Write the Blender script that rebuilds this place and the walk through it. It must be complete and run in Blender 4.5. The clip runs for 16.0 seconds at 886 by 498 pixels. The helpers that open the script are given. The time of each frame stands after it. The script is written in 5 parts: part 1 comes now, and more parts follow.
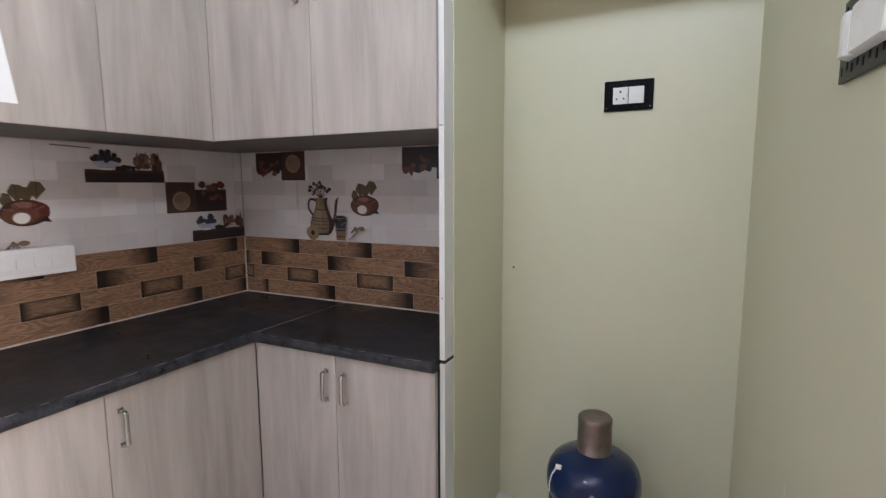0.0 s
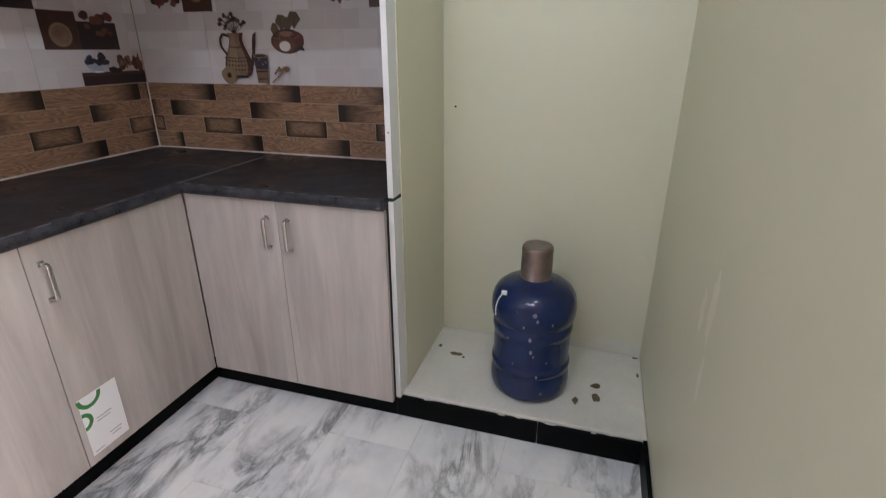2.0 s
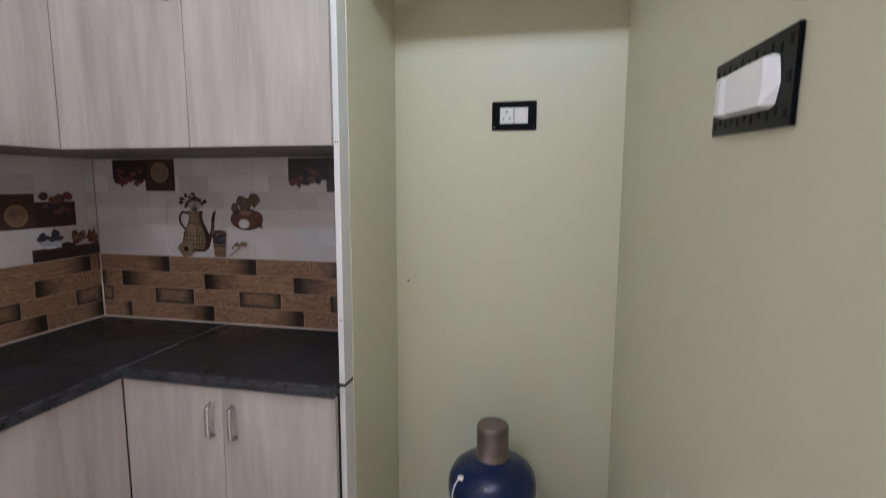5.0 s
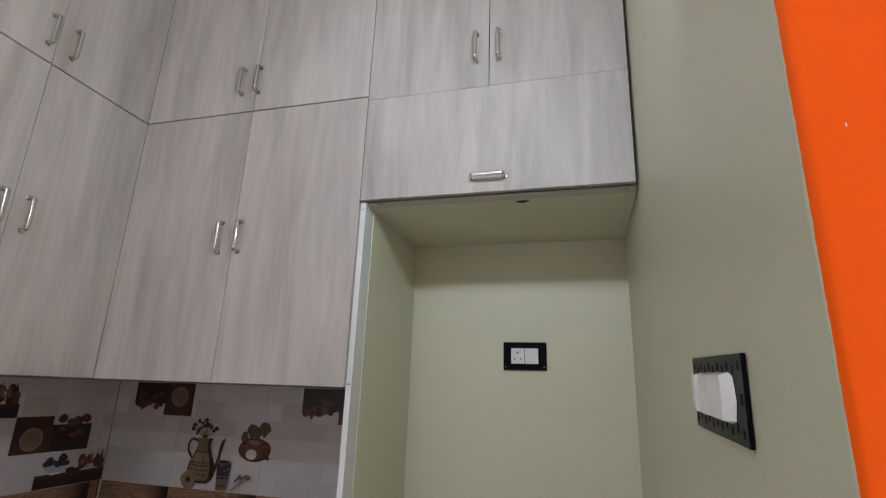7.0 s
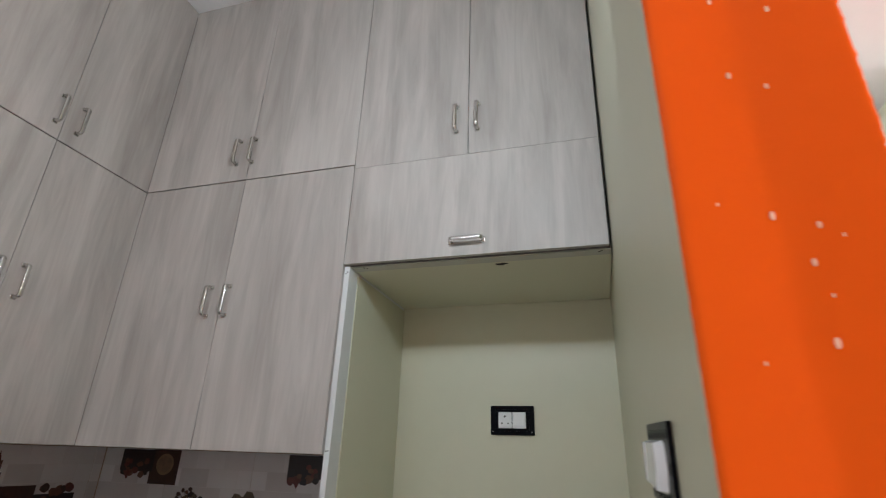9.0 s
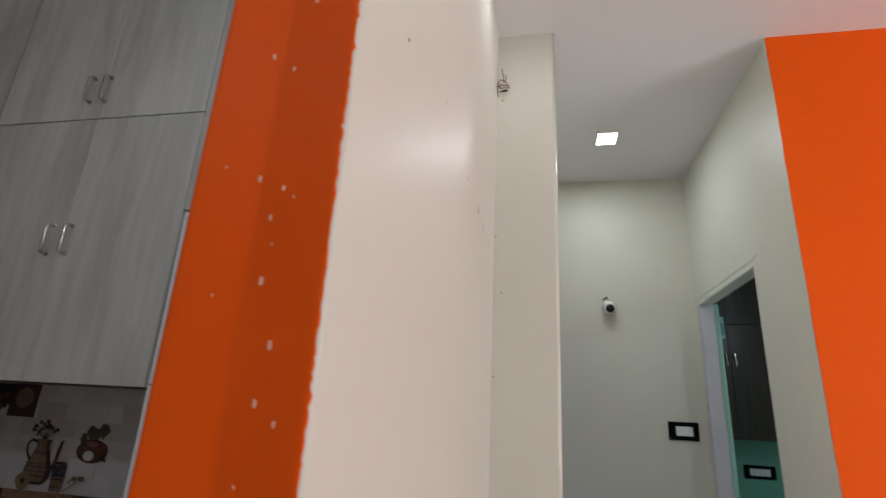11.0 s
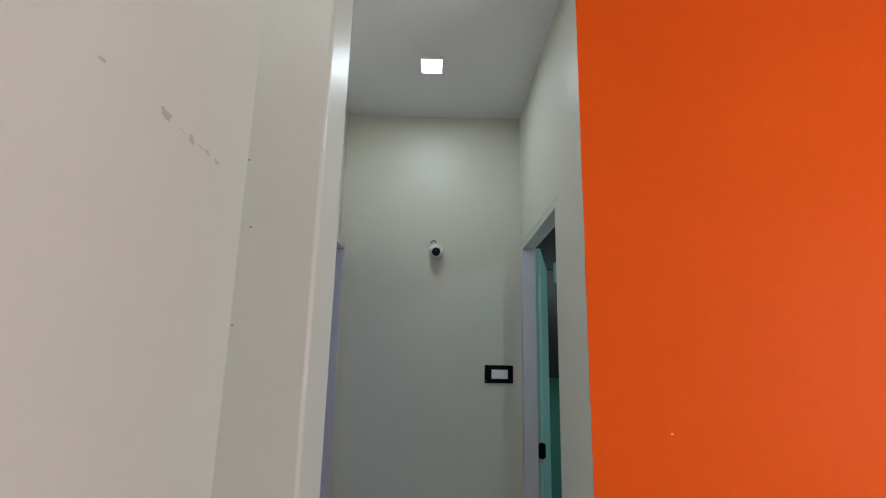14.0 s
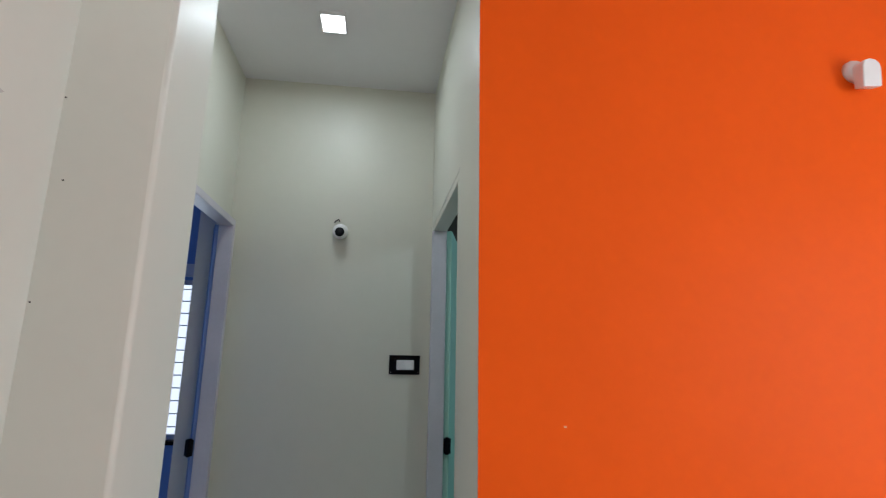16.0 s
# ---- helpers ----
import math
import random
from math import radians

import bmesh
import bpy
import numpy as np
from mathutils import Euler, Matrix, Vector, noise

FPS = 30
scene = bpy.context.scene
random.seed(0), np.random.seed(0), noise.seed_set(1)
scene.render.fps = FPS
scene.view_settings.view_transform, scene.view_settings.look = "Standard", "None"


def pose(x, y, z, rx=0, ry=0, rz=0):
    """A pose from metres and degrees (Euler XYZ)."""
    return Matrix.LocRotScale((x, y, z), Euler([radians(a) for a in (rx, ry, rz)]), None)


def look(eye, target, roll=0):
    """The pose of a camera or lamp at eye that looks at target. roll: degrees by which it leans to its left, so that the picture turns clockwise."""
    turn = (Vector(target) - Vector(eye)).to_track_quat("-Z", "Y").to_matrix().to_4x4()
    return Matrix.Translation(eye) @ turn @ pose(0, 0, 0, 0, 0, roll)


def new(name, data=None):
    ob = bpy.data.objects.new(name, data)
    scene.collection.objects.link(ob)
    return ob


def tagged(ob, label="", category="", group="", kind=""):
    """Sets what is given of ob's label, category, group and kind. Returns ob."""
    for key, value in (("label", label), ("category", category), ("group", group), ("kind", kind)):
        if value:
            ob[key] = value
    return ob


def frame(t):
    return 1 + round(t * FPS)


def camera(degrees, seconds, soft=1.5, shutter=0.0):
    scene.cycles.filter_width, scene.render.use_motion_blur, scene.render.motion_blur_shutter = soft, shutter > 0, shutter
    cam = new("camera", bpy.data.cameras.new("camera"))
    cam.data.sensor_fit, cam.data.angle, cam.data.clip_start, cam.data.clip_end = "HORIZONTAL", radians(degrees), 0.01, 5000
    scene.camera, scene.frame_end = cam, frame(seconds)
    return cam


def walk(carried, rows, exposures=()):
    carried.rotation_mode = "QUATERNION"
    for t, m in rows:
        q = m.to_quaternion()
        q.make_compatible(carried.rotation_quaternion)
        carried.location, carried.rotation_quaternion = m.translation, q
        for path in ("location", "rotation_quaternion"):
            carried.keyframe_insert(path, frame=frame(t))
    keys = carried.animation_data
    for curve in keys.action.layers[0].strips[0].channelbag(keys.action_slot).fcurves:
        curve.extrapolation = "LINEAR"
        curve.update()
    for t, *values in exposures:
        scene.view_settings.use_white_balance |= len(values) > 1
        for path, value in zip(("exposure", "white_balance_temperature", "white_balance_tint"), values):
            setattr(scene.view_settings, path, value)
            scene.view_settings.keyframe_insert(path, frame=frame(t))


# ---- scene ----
cam = camera(82.5, 16.0, soft=1.0, shutter=0.5)
PATH = [
    (0, (-0.164, -1.315, 1.321), (-1.036, 0.468, 1.071), -0.2),
    (0.5, (-0.215, -1.324, 1.298), (-0.948, 0.507, 0.972), -0.1),
    (1, (-0.238, -1.33, 1.271), (-0.908, 0.51, 0.863), 0.4),
    (1.5, (-0.235, -1.33, 1.247), (-0.843, 0.49, 0.686), 0.1),
    (2, (-0.24, -1.332, 1.208), (-0.786, 0.446, 0.472), -0.1),
    (2.5, (-0.242, -1.327, 1.21), (-0.73, 0.441, 0.414), 0.2),
    (3, (-0.238, -1.321, 1.236), (-0.685, 0.465, 0.454), 0.1),
    (3.2, (-0.231, -1.317, 1.247), (-0.675, 0.48, 0.489), 0.1),
    (5.3, (-0.224, -1.316, 1.396), (-0.648, 0.636, 1.302), 0.4),
    (5.5, (-0.218, -1.324, 1.409), (-0.65, 0.629, 1.431), 0.7),
    (6, (-0.198, -1.333, 1.441), (-0.656, 0.598, 1.688), 1.4),
    (6.5, (-0.176, -1.35, 1.468), (-0.675, 0.538, 1.899), 2.0),
    (7, (-0.164, -1.364, 1.477), (-0.684, 0.488, 2.023), 2.1),
    (7.5, (-0.164, -1.376, 1.485), (-0.687, 0.449, 2.116), 1.8),
    (8, (-0.172, -1.386, 1.49), (-0.698, 0.404, 2.209), 1.7),
    (8.2, (-0.177, -1.392, 1.489), (-0.705, 0.387, 2.236), 1.7),
    (10.3, (0.234, -1.324, 1.482), (-0.33, 0.437, 2.246), 2.7),
    (10.5, (0.262, -1.332, 1.481), (-0.26, 0.455, 2.213), 2.8),
    (11, (0.334, -1.356, 1.467), (-0.057, 0.511, 2.069), 3.1),
    (11.5, (0.431, -1.361, 1.468), (0.108, 0.542, 1.992), 2.8),
    (12, (0.581, -1.319, 1.465), (0.303, 0.605, 1.937), 2.6),
    (12.5, (0.724, -1.261, 1.486), (0.512, 0.681, 1.916), 1.9),
    (13, (0.771, -1.212, 1.484), (0.617, 0.739, 1.896), 1.6),
    (13.5, (0.773, -1.136, 1.487), (0.694, 0.819, 1.9), 1.6),
    (14, (0.754, -1.059, 1.503), (0.762, 0.897, 1.921), 1.3),
    (14.5, (0.758, -0.985, 1.502), (0.833, 0.97, 1.915), 1.1),
    (15, (0.803, -0.919, 1.496), (0.913, 1.034, 1.913), 1.1),
    (15.5, (0.896, -0.837, 1.501), (1.06, 1.111, 1.925), 1.5),
    (16, (0.94, -0.85, 1.486), (1.189, 1.094, 1.885), 1.1),
]
walk(cam, [(t, look(eye, target, roll)) for t, eye, target, roll in PATH],
     [(0, 0.16, 6400, 19.5), (3.2, 0.26, 6320, 21), (5.3, -0.06, 6370, 19.5), (6.2, -0.31, 6430, 19), (7.4, -0.46, 6540, 17.5), (8.2, -0.42, 6580, 17.5),
      (10.3, -1.08, 6400, 13), (11.0, -1.5, 6350, 12.5), (12.0, -1.7, 6000, 9.5), (13.0, -1.73, 5990, 9), (14.5, -1.64, 5990, 9), (15.4, -1.59, 5990, 9), (16.0, -1.56, 5990, 9)])

# ---- world, sun, large lights ----
world = bpy.data.worlds.new("sky")
scene.world = world
world.use_nodes = True
_wn = world.node_tree.nodes
_sky = _wn.new("ShaderNodeTexSky")
_sky.sky_type = "NISHITA"
_sky.sun_disc = False
_sky.sun_elevation = radians(50)
_sky.sun_rotation = radians(120)
world.node_tree.links.new(_sky.outputs[0], _wn["Background"].inputs[0])
_wn["Background"].inputs[1].default_value = 0.1


def area_light(name, loc, aim, sx, sy, watts, colour):
    data = bpy.data.lights.new(name, "AREA")
    data.shape, data.size, data.size_y, data.energy, data.color = "RECTANGLE", sx, sy, watts, colour
    ob = new(name, data)
    ob.matrix_world = look(loc, aim)
    return ob


SOUTH = -2.45     # wall behind
DAY = (0.80, 0.93, 1.0)
LED = (1.0, 0.97, 0.92)
area_light("daylight_hall", (4.1, -1.5, 1.45), (0, -1.5, 1.5), 1.6, 1.9, 185, (1.0, 0.97, 0.94))
area_light("daylight_kitchen", (-1.65, -2.38, 1.55), (-1.5, 0, 1.3), 0.8, 1.1, 3.5, (0.74, 0.90, 1.0))
area_light("daylight_blue_room", (-1.04, 3.5, 1.4), (-1.0, 0, 1.2), 0.85, 1.2, 40, DAY)
# unseen fill added to brighten the green room; its walls have no window
area_light("fill_green_room", (3.5, 2.3, 1.5), (1.4, 2.3, 1.3), 1.0, 1.1, 24, DAY)
# unseen lamp added to throw the lit patch on the corridor end wall
area_light("green_room_patch_light", (2.40, 0.740, 2.56), (1.10, 1.80, 1.50), 0.08, 0.08, 13, DAY)
area_light("led_hall_near", (0.30, -0.06, 2.94), (0.30, -0.06, 0), 0.12, 0.12, 2.5, LED)
area_light("led_corridor", (0.685, 1.272, 2.945), (0.685, 1.272, 0), 0.10, 0.12, 11, (0.92, 0.985, 1.0))
area_light("bulb_light", (-0.120, -0.92, 2.37), (-1.60, -0.10, 2.36), 0.08, 0.08, 9.2, (0.74, 0.91, 1.0))
area_light("tube_light_glow", (-0.66, SOUTH + 0.075, 2.78), (-0.50, 0.4, 1.2), 1.1, 0.05, 18.3, (0.77, 0.91, 1.0))


# ---- materials ----
def tree(name):
    m = bpy.data.materials.new(name)
    m.use_nodes = True
    return m, m.node_tree.nodes, m.node_tree.links, m.node_tree.nodes["Principled BSDF"]


def coords(n, l, scale=(1, 1, 1), shuffle=False):
    tc = n.new("ShaderNodeTexCoord")
    mp = n.new("ShaderNodeMapping")
    mp.inputs["Scale"].default_value = scale
    l.new(tc.outputs["Object"], mp.inputs["Vector"])
    if shuffle:
        oi = n.new("ShaderNodeObjectInfo")
        mul = n.new("ShaderNodeVectorMath")
        mul.operation = "SCALE"
        mul.inputs[0].default_value = (37.0, 19.0, 53.0)
        l.new(oi.outputs["Random"], mul.inputs["Scale"])
        l.new(mul.outputs[0], mp.inputs["Location"])
    return mp.outputs[0]


def noise_tex(n, l, vec, scale, detail=4, rough=0.55, dist=0.0):
    t = n.new("ShaderNodeTexNoise")
    t.inputs["Scale"].default_value = scale
    t.inputs["Detail"].default_value = detail
    t.inputs["Roughness"].default_value = rough
    t.inputs["Distortion"].default_value = dist
    l.new(vec, t.inputs["Vector"])
    return t.outputs[0]


def ramp(n, l, fac, stops):
    r = n.new("ShaderNodeValToRGB")
    while len(r.color_ramp.elements) < len(stops):
        r.color_ramp.elements.new(0.5)
    for e, (p, c) in zip(r.color_ramp.elements, stops):
        e.position, e.color = p, (*c, 1)
    l.new(fac, r.inputs[0])
    return r.outputs[0]


def mix(n, l, a, b, fac, mode="MIX"):
    x = n.new("ShaderNodeMix")
    x.data_type, x.blend_type = "RGBA", mode
    for sock, val in ((x.inputs[0], fac), (x.inputs[6], a), (x.inputs[7], b)):
        if isinstance(val, (int, float)):
            sock.default_value = val
        elif isinstance(val, tuple):
            sock.default_value = (*val, 1)
        else:
            l.new(val, sock)
    return x.outputs[2]


def bump(n, l, p, height, strength, dist=0.002):
    b = n.new("ShaderNodeBump")
    b.inputs["Strength"].default_value = strength
    b.inputs["Distance"].default_value = dist
    l.new(height, b.inputs["Height"])
    l.new(b.outputs[0], p.inputs["Normal"])


def shade(c, k):
    return tuple(min(1.0, v * k) for v in c)


def mat(name, col, rough=0.5, var=0.07, scale=3.0, bump_s=0.1, bump_scale=90, metal=0.0, shuffle=False, coat=0.0, coat_rough=0.1, wobble=0.0):
    m, n, l, p = tree(name)
    v = coords(n, l, shuffle=shuffle)
    big = noise_tex(n, l, v, scale, 5)
    fine = noise_tex(n, l, v, scale * 14, 3)
    c = ramp(n, l, big, [(0.3, shade(col, 1 - var)), (0.7, shade(col, 1 + var))])
    c = mix(n, l, c, ramp(n, l, fine, [(0.3, shade(col, 1 - var * 0.8)), (0.7, shade(col, 1 + var * 0.5))]), 0.4)
    l.new(c, p.inputs["Base Color"])
    rr = n.new("ShaderNodeMapRange")
    rr.inputs["To Min"].default_value, rr.inputs["To Max"].default_value = max(0.02, rough - 0.06), min(1, rough + 0.06)
    l.new(fine, rr.inputs[0])
    l.new(rr.outputs[0], p.inputs["Roughness"])
    p.inputs["Metallic"].default_value = metal
    p.inputs["Coat Weight"].default_value = coat
    p.inputs["Coat Roughness"].default_value = coat_rough
    if bump_s:
        h = noise_tex(n, l, v, bump_scale, 3)
        if wobble:
            w = noise_tex(n, l, v, 5, 2)
            add = n.new("ShaderNodeMath")
            add.operation = "MULTIPLY_ADD"
            add.inputs[1].default_value = wobble
            l.new(w, add.inputs[0])
            l.new(h, add.inputs[2])
            h = add.outputs[0]
        bump(n, l, p, h, bump_s)
    return m


def laminate(name, light, dark, rough=0.5):
    """Printed wood-grain board: broad soft bands, streaks and fine pores, all upright."""
    m, n, l, p = tree(name)
    a = noise_tex(n, l, coords(n, l, (15, 15, 1.5), True), 1.0, 6, 0.62, 1.2)
    b = noise_tex(n, l, coords(n, l, (80, 80, 5.0), True), 1.0, 6, 0.75)
    d = noise_tex(n, l, coords(n, l, (6.5, 6.5, 1.1), True), 1.0, 4, 0.55, 0.6)
    e = noise_tex(n, l, coords(n, l, (34, 34, 2.2), True), 1.0, 5, 0.7, 0.6)
    c = ramp(n, l, a, [(0.34, dark), (0.5, tuple((x + y) / 2 for x, y in zip(light, dark))), (0.64, light)])
    c = mix(n, l, c, ramp(n, l, b, [(0.3, shade(dark, 0.85)), (0.7, shade(light, 1.05))]), 0.14)
    c = mix(n, l, c, ramp(n, l, e, [(0.36, shade(dark, 0.8)), (0.52, light)]), 0.14)
    c = mix(n, l, c, ramp(n, l, d, [(0.36, shade(dark, 0.88)), (0.62, shade(light, 1.06))]), 0.42)
    l.new(c, p.inputs["Base Color"])
    p.inputs["Roughness"].default_value = rough
    bump(n, l, p, b, 0.08, 0.001)
    return m


def marble(name, shuffle=True):
    """White marble, its broken dark veins running along the slab."""
    m, n, l, p = tree(name)
    v = coords(n, l, (1.0, 0.34, 1.0), shuffle)
    w = coords(n, l, (1, 1, 1), shuffle)
    warp = noise_tex(n, l, v, 7.0, 7, 0.62, 0.5)
    off = n.new("ShaderNodeMath")
    off.operation = "SUBTRACT"
    off.inputs[1].default_value = 0.5
    l.new(warp, off.inputs[0])
    ridge = n.new("ShaderNodeMath")
    ridge.operation = "ABSOLUTE"
    l.new(off.outputs[0], ridge.inputs[0])
    vein = ramp(n, l, ridge.outputs[0], [(0.0, (0.95, 0.95, 0.95)), (0.016, (0.6, 0.6, 0.6)), (0.065, (0, 0, 0))])
    smoke = noise_tex(n, l, v, 10.0, 8, 0.68, 0.3)
    where = noise_tex(n, l, v, 3.4, 3)
    cloud = noise_tex(n, l, w, 4.0, 5)
    fine = noise_tex(n, l, w, 30, 4)
    base = ramp(n, l, cloud, [(0.3, (0.66, 0.68, 0.71)), (0.5, (0.84, 0.84, 0.84)), (0.7, (0.88, 0.87, 0.84))])
    patch = ramp(n, l, where, [(0.46, (0, 0, 0)), (0.60, (1, 1, 1))])
    k1 = mix(n, l, vein, patch, 1.0, "MULTIPLY")
    k2 = mix(n, l, ramp(n, l, smoke, [(0.47, (0, 0, 0)), (0.60, (0.45, 0.45, 0.45)), (0.69, (1, 1, 1))]), patch, 1.0, "MULTIPLY")
    c = mix(n, l, base, (0.20, 0.215, 0.25), k2)
    c = mix(n, l, c, (0.07, 0.075, 0.09), k1)
    c = mix(n, l, c, ramp(n, l, fine, [(0.35, (0.66, 0.67, 0.68)), (0.6, (0.88, 0.88, 0.87))]), 0.15)
    l.new(c, p.inputs["Base Color"])
    p.inputs["Roughness"].default_value = 0.28
    bump(n, l, p, fine, 0.05, 0.001)
    return m


def granite(name, dirt=0.075, start=0.45, size=3.5):
    m, n, l, p = tree(name)
    v = coords(n, l)
    sp = noise_tex(n, l, v, 240, 3)
    dust = noise_tex(n, l, v, size, 6, 0.65)
    c = ramp(n, l, sp, [(0.4, (0.009, 0.009, 0.011)), (0.62, (0.020, 0.020, 0.023)), (0.72, (0.055, 0.055, 0.06))])
    c = mix(n, l, c, (dirt, dirt * 0.99, dirt * 1.13), ramp(n, l, dust, [(start, (0, 0, 0)), (start + 0.33, (0.5, 0.5, 0.5))]))
    p.inputs["Specular IOR Level"].default_value = 0.28
    l.new(c, p.inputs["Base Color"])
    l.new(ramp(n, l, dust, [(0.35, (0.25, 0.25, 0.25)), (0.7, (0.6, 0.6, 0.6))]), p.inputs["Roughness"])
    bump(n, l, p, sp, 0.1, 0.001)
    return m


def brick_print(name, mode):
    """Glazed wall tile printed as timber blocks with darkened ends."""
    m, n, l, p = tree(name)
    g = noise_tex(n, l, coords(n, l, (7, 40, 70), True), 1.0, 5, 0.6, 1.2)
    f = noise_tex(n, l, coords(n, l, (40, 200, 260), True), 1.0, 3)
    h = noise_tex(n, l, coords(n, l, (5.5, 20, 24), True), 1.0, 2, 0.4, 0.3)
    rings = n.new("ShaderNodeMath")
    rings.operation = "PINGPONG"
    rings.inputs[1].default_value = 0.035
    l.new(h, rings.inputs[0])
    c = ramp(n, l, g, [(0.3, (0.14, 0.073, 0.043)), (0.5, (0.275, 0.155, 0.094)), (0.72, (0.41, 0.25, 0.160))])
    c = mix(n, l, c, ramp(n, l, f, [(0.35, (0.12, 0.065, 0.038)), (0.65, (0.30, 0.185, 0.12))]), 0.3)
    c = mix(n, l, c, ramp(n, l, rings.outputs[0], [(0.0, (0.11, 0.055, 0.028)), (0.012, (0.215, 0.118, 0.066)), (0.035, (0.42, 0.255, 0.145))]), 0.48)
    tc = n.new("ShaderNodeTexCoord")
    sep = n.new("ShaderNodeSeparateXYZ")
    l.new(tc.outputs["Generated"], sep.inputs[0])
    if mode == "right":
        k = ramp(n, l, sep.outputs[0], [(0.66, (0, 0, 0)), (0.84, (0.55, 0.55, 0.55)), (0.93, (0.97, 0.97, 0.97))])
    elif mode == "left":
        k = ramp(n, l, sep.outputs[0], [(0.07, (0.97, 0.97, 0.97)), (0.18, (0.55, 0.55, 0.55)), (0.4, (0, 0, 0))])
    elif mode == "frame":
        kx = ramp(n, l, sep.outputs[0], [(0.03, (0.97, 0.97, 0.97)), (0.2, (0.2, 0.2, 0.2)), (0.75, (0.2, 0.2, 0.2)), (0.97, (0.97, 0.97, 0.97))])
        kz = ramp(n, l, sep.outputs[2], [(0.05, (0.9, 0.9, 0.9)), (0.35, (0, 0, 0)), (0.75, (0, 0, 0)), (0.97, (0.8, 0.8, 0.8))])
        k = mix(n, l, kx, kz, 1.0, "LIGHTEN")
    else:
        k = None
    if k is not None:
        c = mix(n, l, c, (0.012, 0.007, 0.005), k)
    l.new(c, p.inputs["Base Color"])
    p.inputs["Roughness"].default_value = 0.33
    bump(n, l, p, g, 0.12, 0.001)
    return m


def pale_tile(name):
    m, n, l, p = tree(name)
    tc = n.new("ShaderNodeTexCoord")
    oi = n.new("ShaderNodeObjectInfo")
    sep = n.new("ShaderNodeSeparateXYZ")
    l.new(tc.outputs["Object"], sep.inputs[0])
    com = n.new("ShaderNodeCombineXYZ")
    l.new(sep.outputs[0], com.inputs[0])
    l.new(sep.outputs[2], com.inputs[1])
    l.new(oi.outputs["Random"], com.inputs[2])
    b = n.new("ShaderNodeTexBrick")
    b.inputs["Scale"].default_value = 1.0
    b.inputs["Brick Width"].default_value, b.inputs["Row Height"].default_value = 0.135, 0.0667
    b.inputs["Mortar Size"].default_value = 0.0012
    b.inputs["Color1"].default_value = (0.50, 0.465, 0.455, 1)
    b.inputs["Color2"].default_value = (0.72, 0.70, 0.70, 1)
    b.inputs["Mortar"].default_value = (0.60, 0.57, 0.555, 1)
    l.new(com.outputs[0], b.inputs["Vector"])
    cl = noise_tex(n, l, coords(n, l, (1, 1, 1), True), 9, 4)
    c = mix(n, l, b.outputs[0], ramp(n, l, cl, [(0.3, (0.53, 0.50, 0.50)), (0.7, (0.71, 0.69, 0.69))]), 0.3)
    l.new(c, p.inputs["Base Color"])
    p.inputs["Roughness"].default_value = 0.3
    return m


def emit(name, col, strength):
    m, n, l, p = tree(name)
    p.inputs["Base Color"].default_value = (*col, 1)
    p.inputs["Emission Color"].default_value = (*col, 1)
    p.inputs["Emission Strength"].default_value = strength
    return m


OLIVE = mat("green_cream_paint", (0.618, 0.605, 0.458), 0.42, 0.03, 1.6, 0.12, 120, wobble=1.5)
CREAM = mat("gloss_cream_paint", (0.642, 0.653, 0.595), 0.50, 0.03, 1.4, 0.08, 110, coat=0.025, coat_rough=0.26, wobble=2.0)
RETURN = mat("yellowed_cream_paint", (0.648, 0.643, 0.578), 0.50, 0.03, 1.4, 0.08, 110, coat=0.025, coat_rough=0.26, wobble=2.0)
LOBBY = mat("corridor_cream_paint", (0.66, 0.655, 0.565), 0.45, 0.03, 1.4, 0.10, 120, wobble=1.5)
ORANGE = mat("orange_paint", (0.86, 0.108, 0.006), 0.45, 0.05, 1.8, 0.12, 100, wobble=2.0)
ORANGE.node_tree.nodes["Principled BSDF"].inputs["Specular IOR Level"].default_value = 0.06
BLUE = mat("blue_paint", (0.16, 0.27, 0.55), 0.5, 0.05, 1.5, 0.1)
GREEN = mat("green_paint", (0.12, 0.34, 0.24), 0.5, 0.05, 1.5, 0.1)
MINT = mat("mint_door_paint", (0.34, 0.60, 0.51), 0.4, 0.05, 2.0, 0.06)
WHITEWASH = mat("ceiling_white", (0.76, 0.75, 0.75), 0.7, 0.03, 1.2, 0.08)
LAM = laminate("ash_laminate", (0.515, 0.475, 0.44), (0.335, 0.30, 0.272))
EDGE = mat("grey_board_edge", (0.50, 0.49, 0.43), 0.5, 0.06, 8, 0.05)
LAMW = mat("white_laminate_edge", (0.69, 0.695, 0.69), 0.35, 0.05, 6, 0.05)
# near-black that stands for the shade inside gaps between boards
GAP = mat("gap_shade", (0.03, 0.028, 0.026), 0.8, 0.1, 6, 0)
CARC = mat("grey_board_carcass", (0.17, 0.15, 0.14), 0.6, 0.1, 8, 0.1)
DARKWOOD = laminate("dark_wardrobe_laminate", (0.055, 0.038, 0.028), (0.025, 0.017, 0.013), 0.3)
MARBLE = marble("white_marble")
GRIME = mat("ledge_stone", (0.66, 0.645, 0.59), 0.45, 0.12, 5, 0.15, 40)
GRANITE = granite("black_granite")
BLACKSTONE = mat("black_skirting", (0.005, 0.005, 0.005), 0.4, 0.4, 9, 0.1, 60)
BLACKSTONE.node_tree.nodes["Principled BSDF"].inputs["Specular IOR Level"].default_value = 0.05
GROUT = mat("grout", (0.62, 0.55, 0.48), 0.8, 0.08, 20, 0.1)
TGROUT = mat("brown_tile_joint", (0.38, 0.27, 0.19), 0.8, 0.15, 20, 0.1)
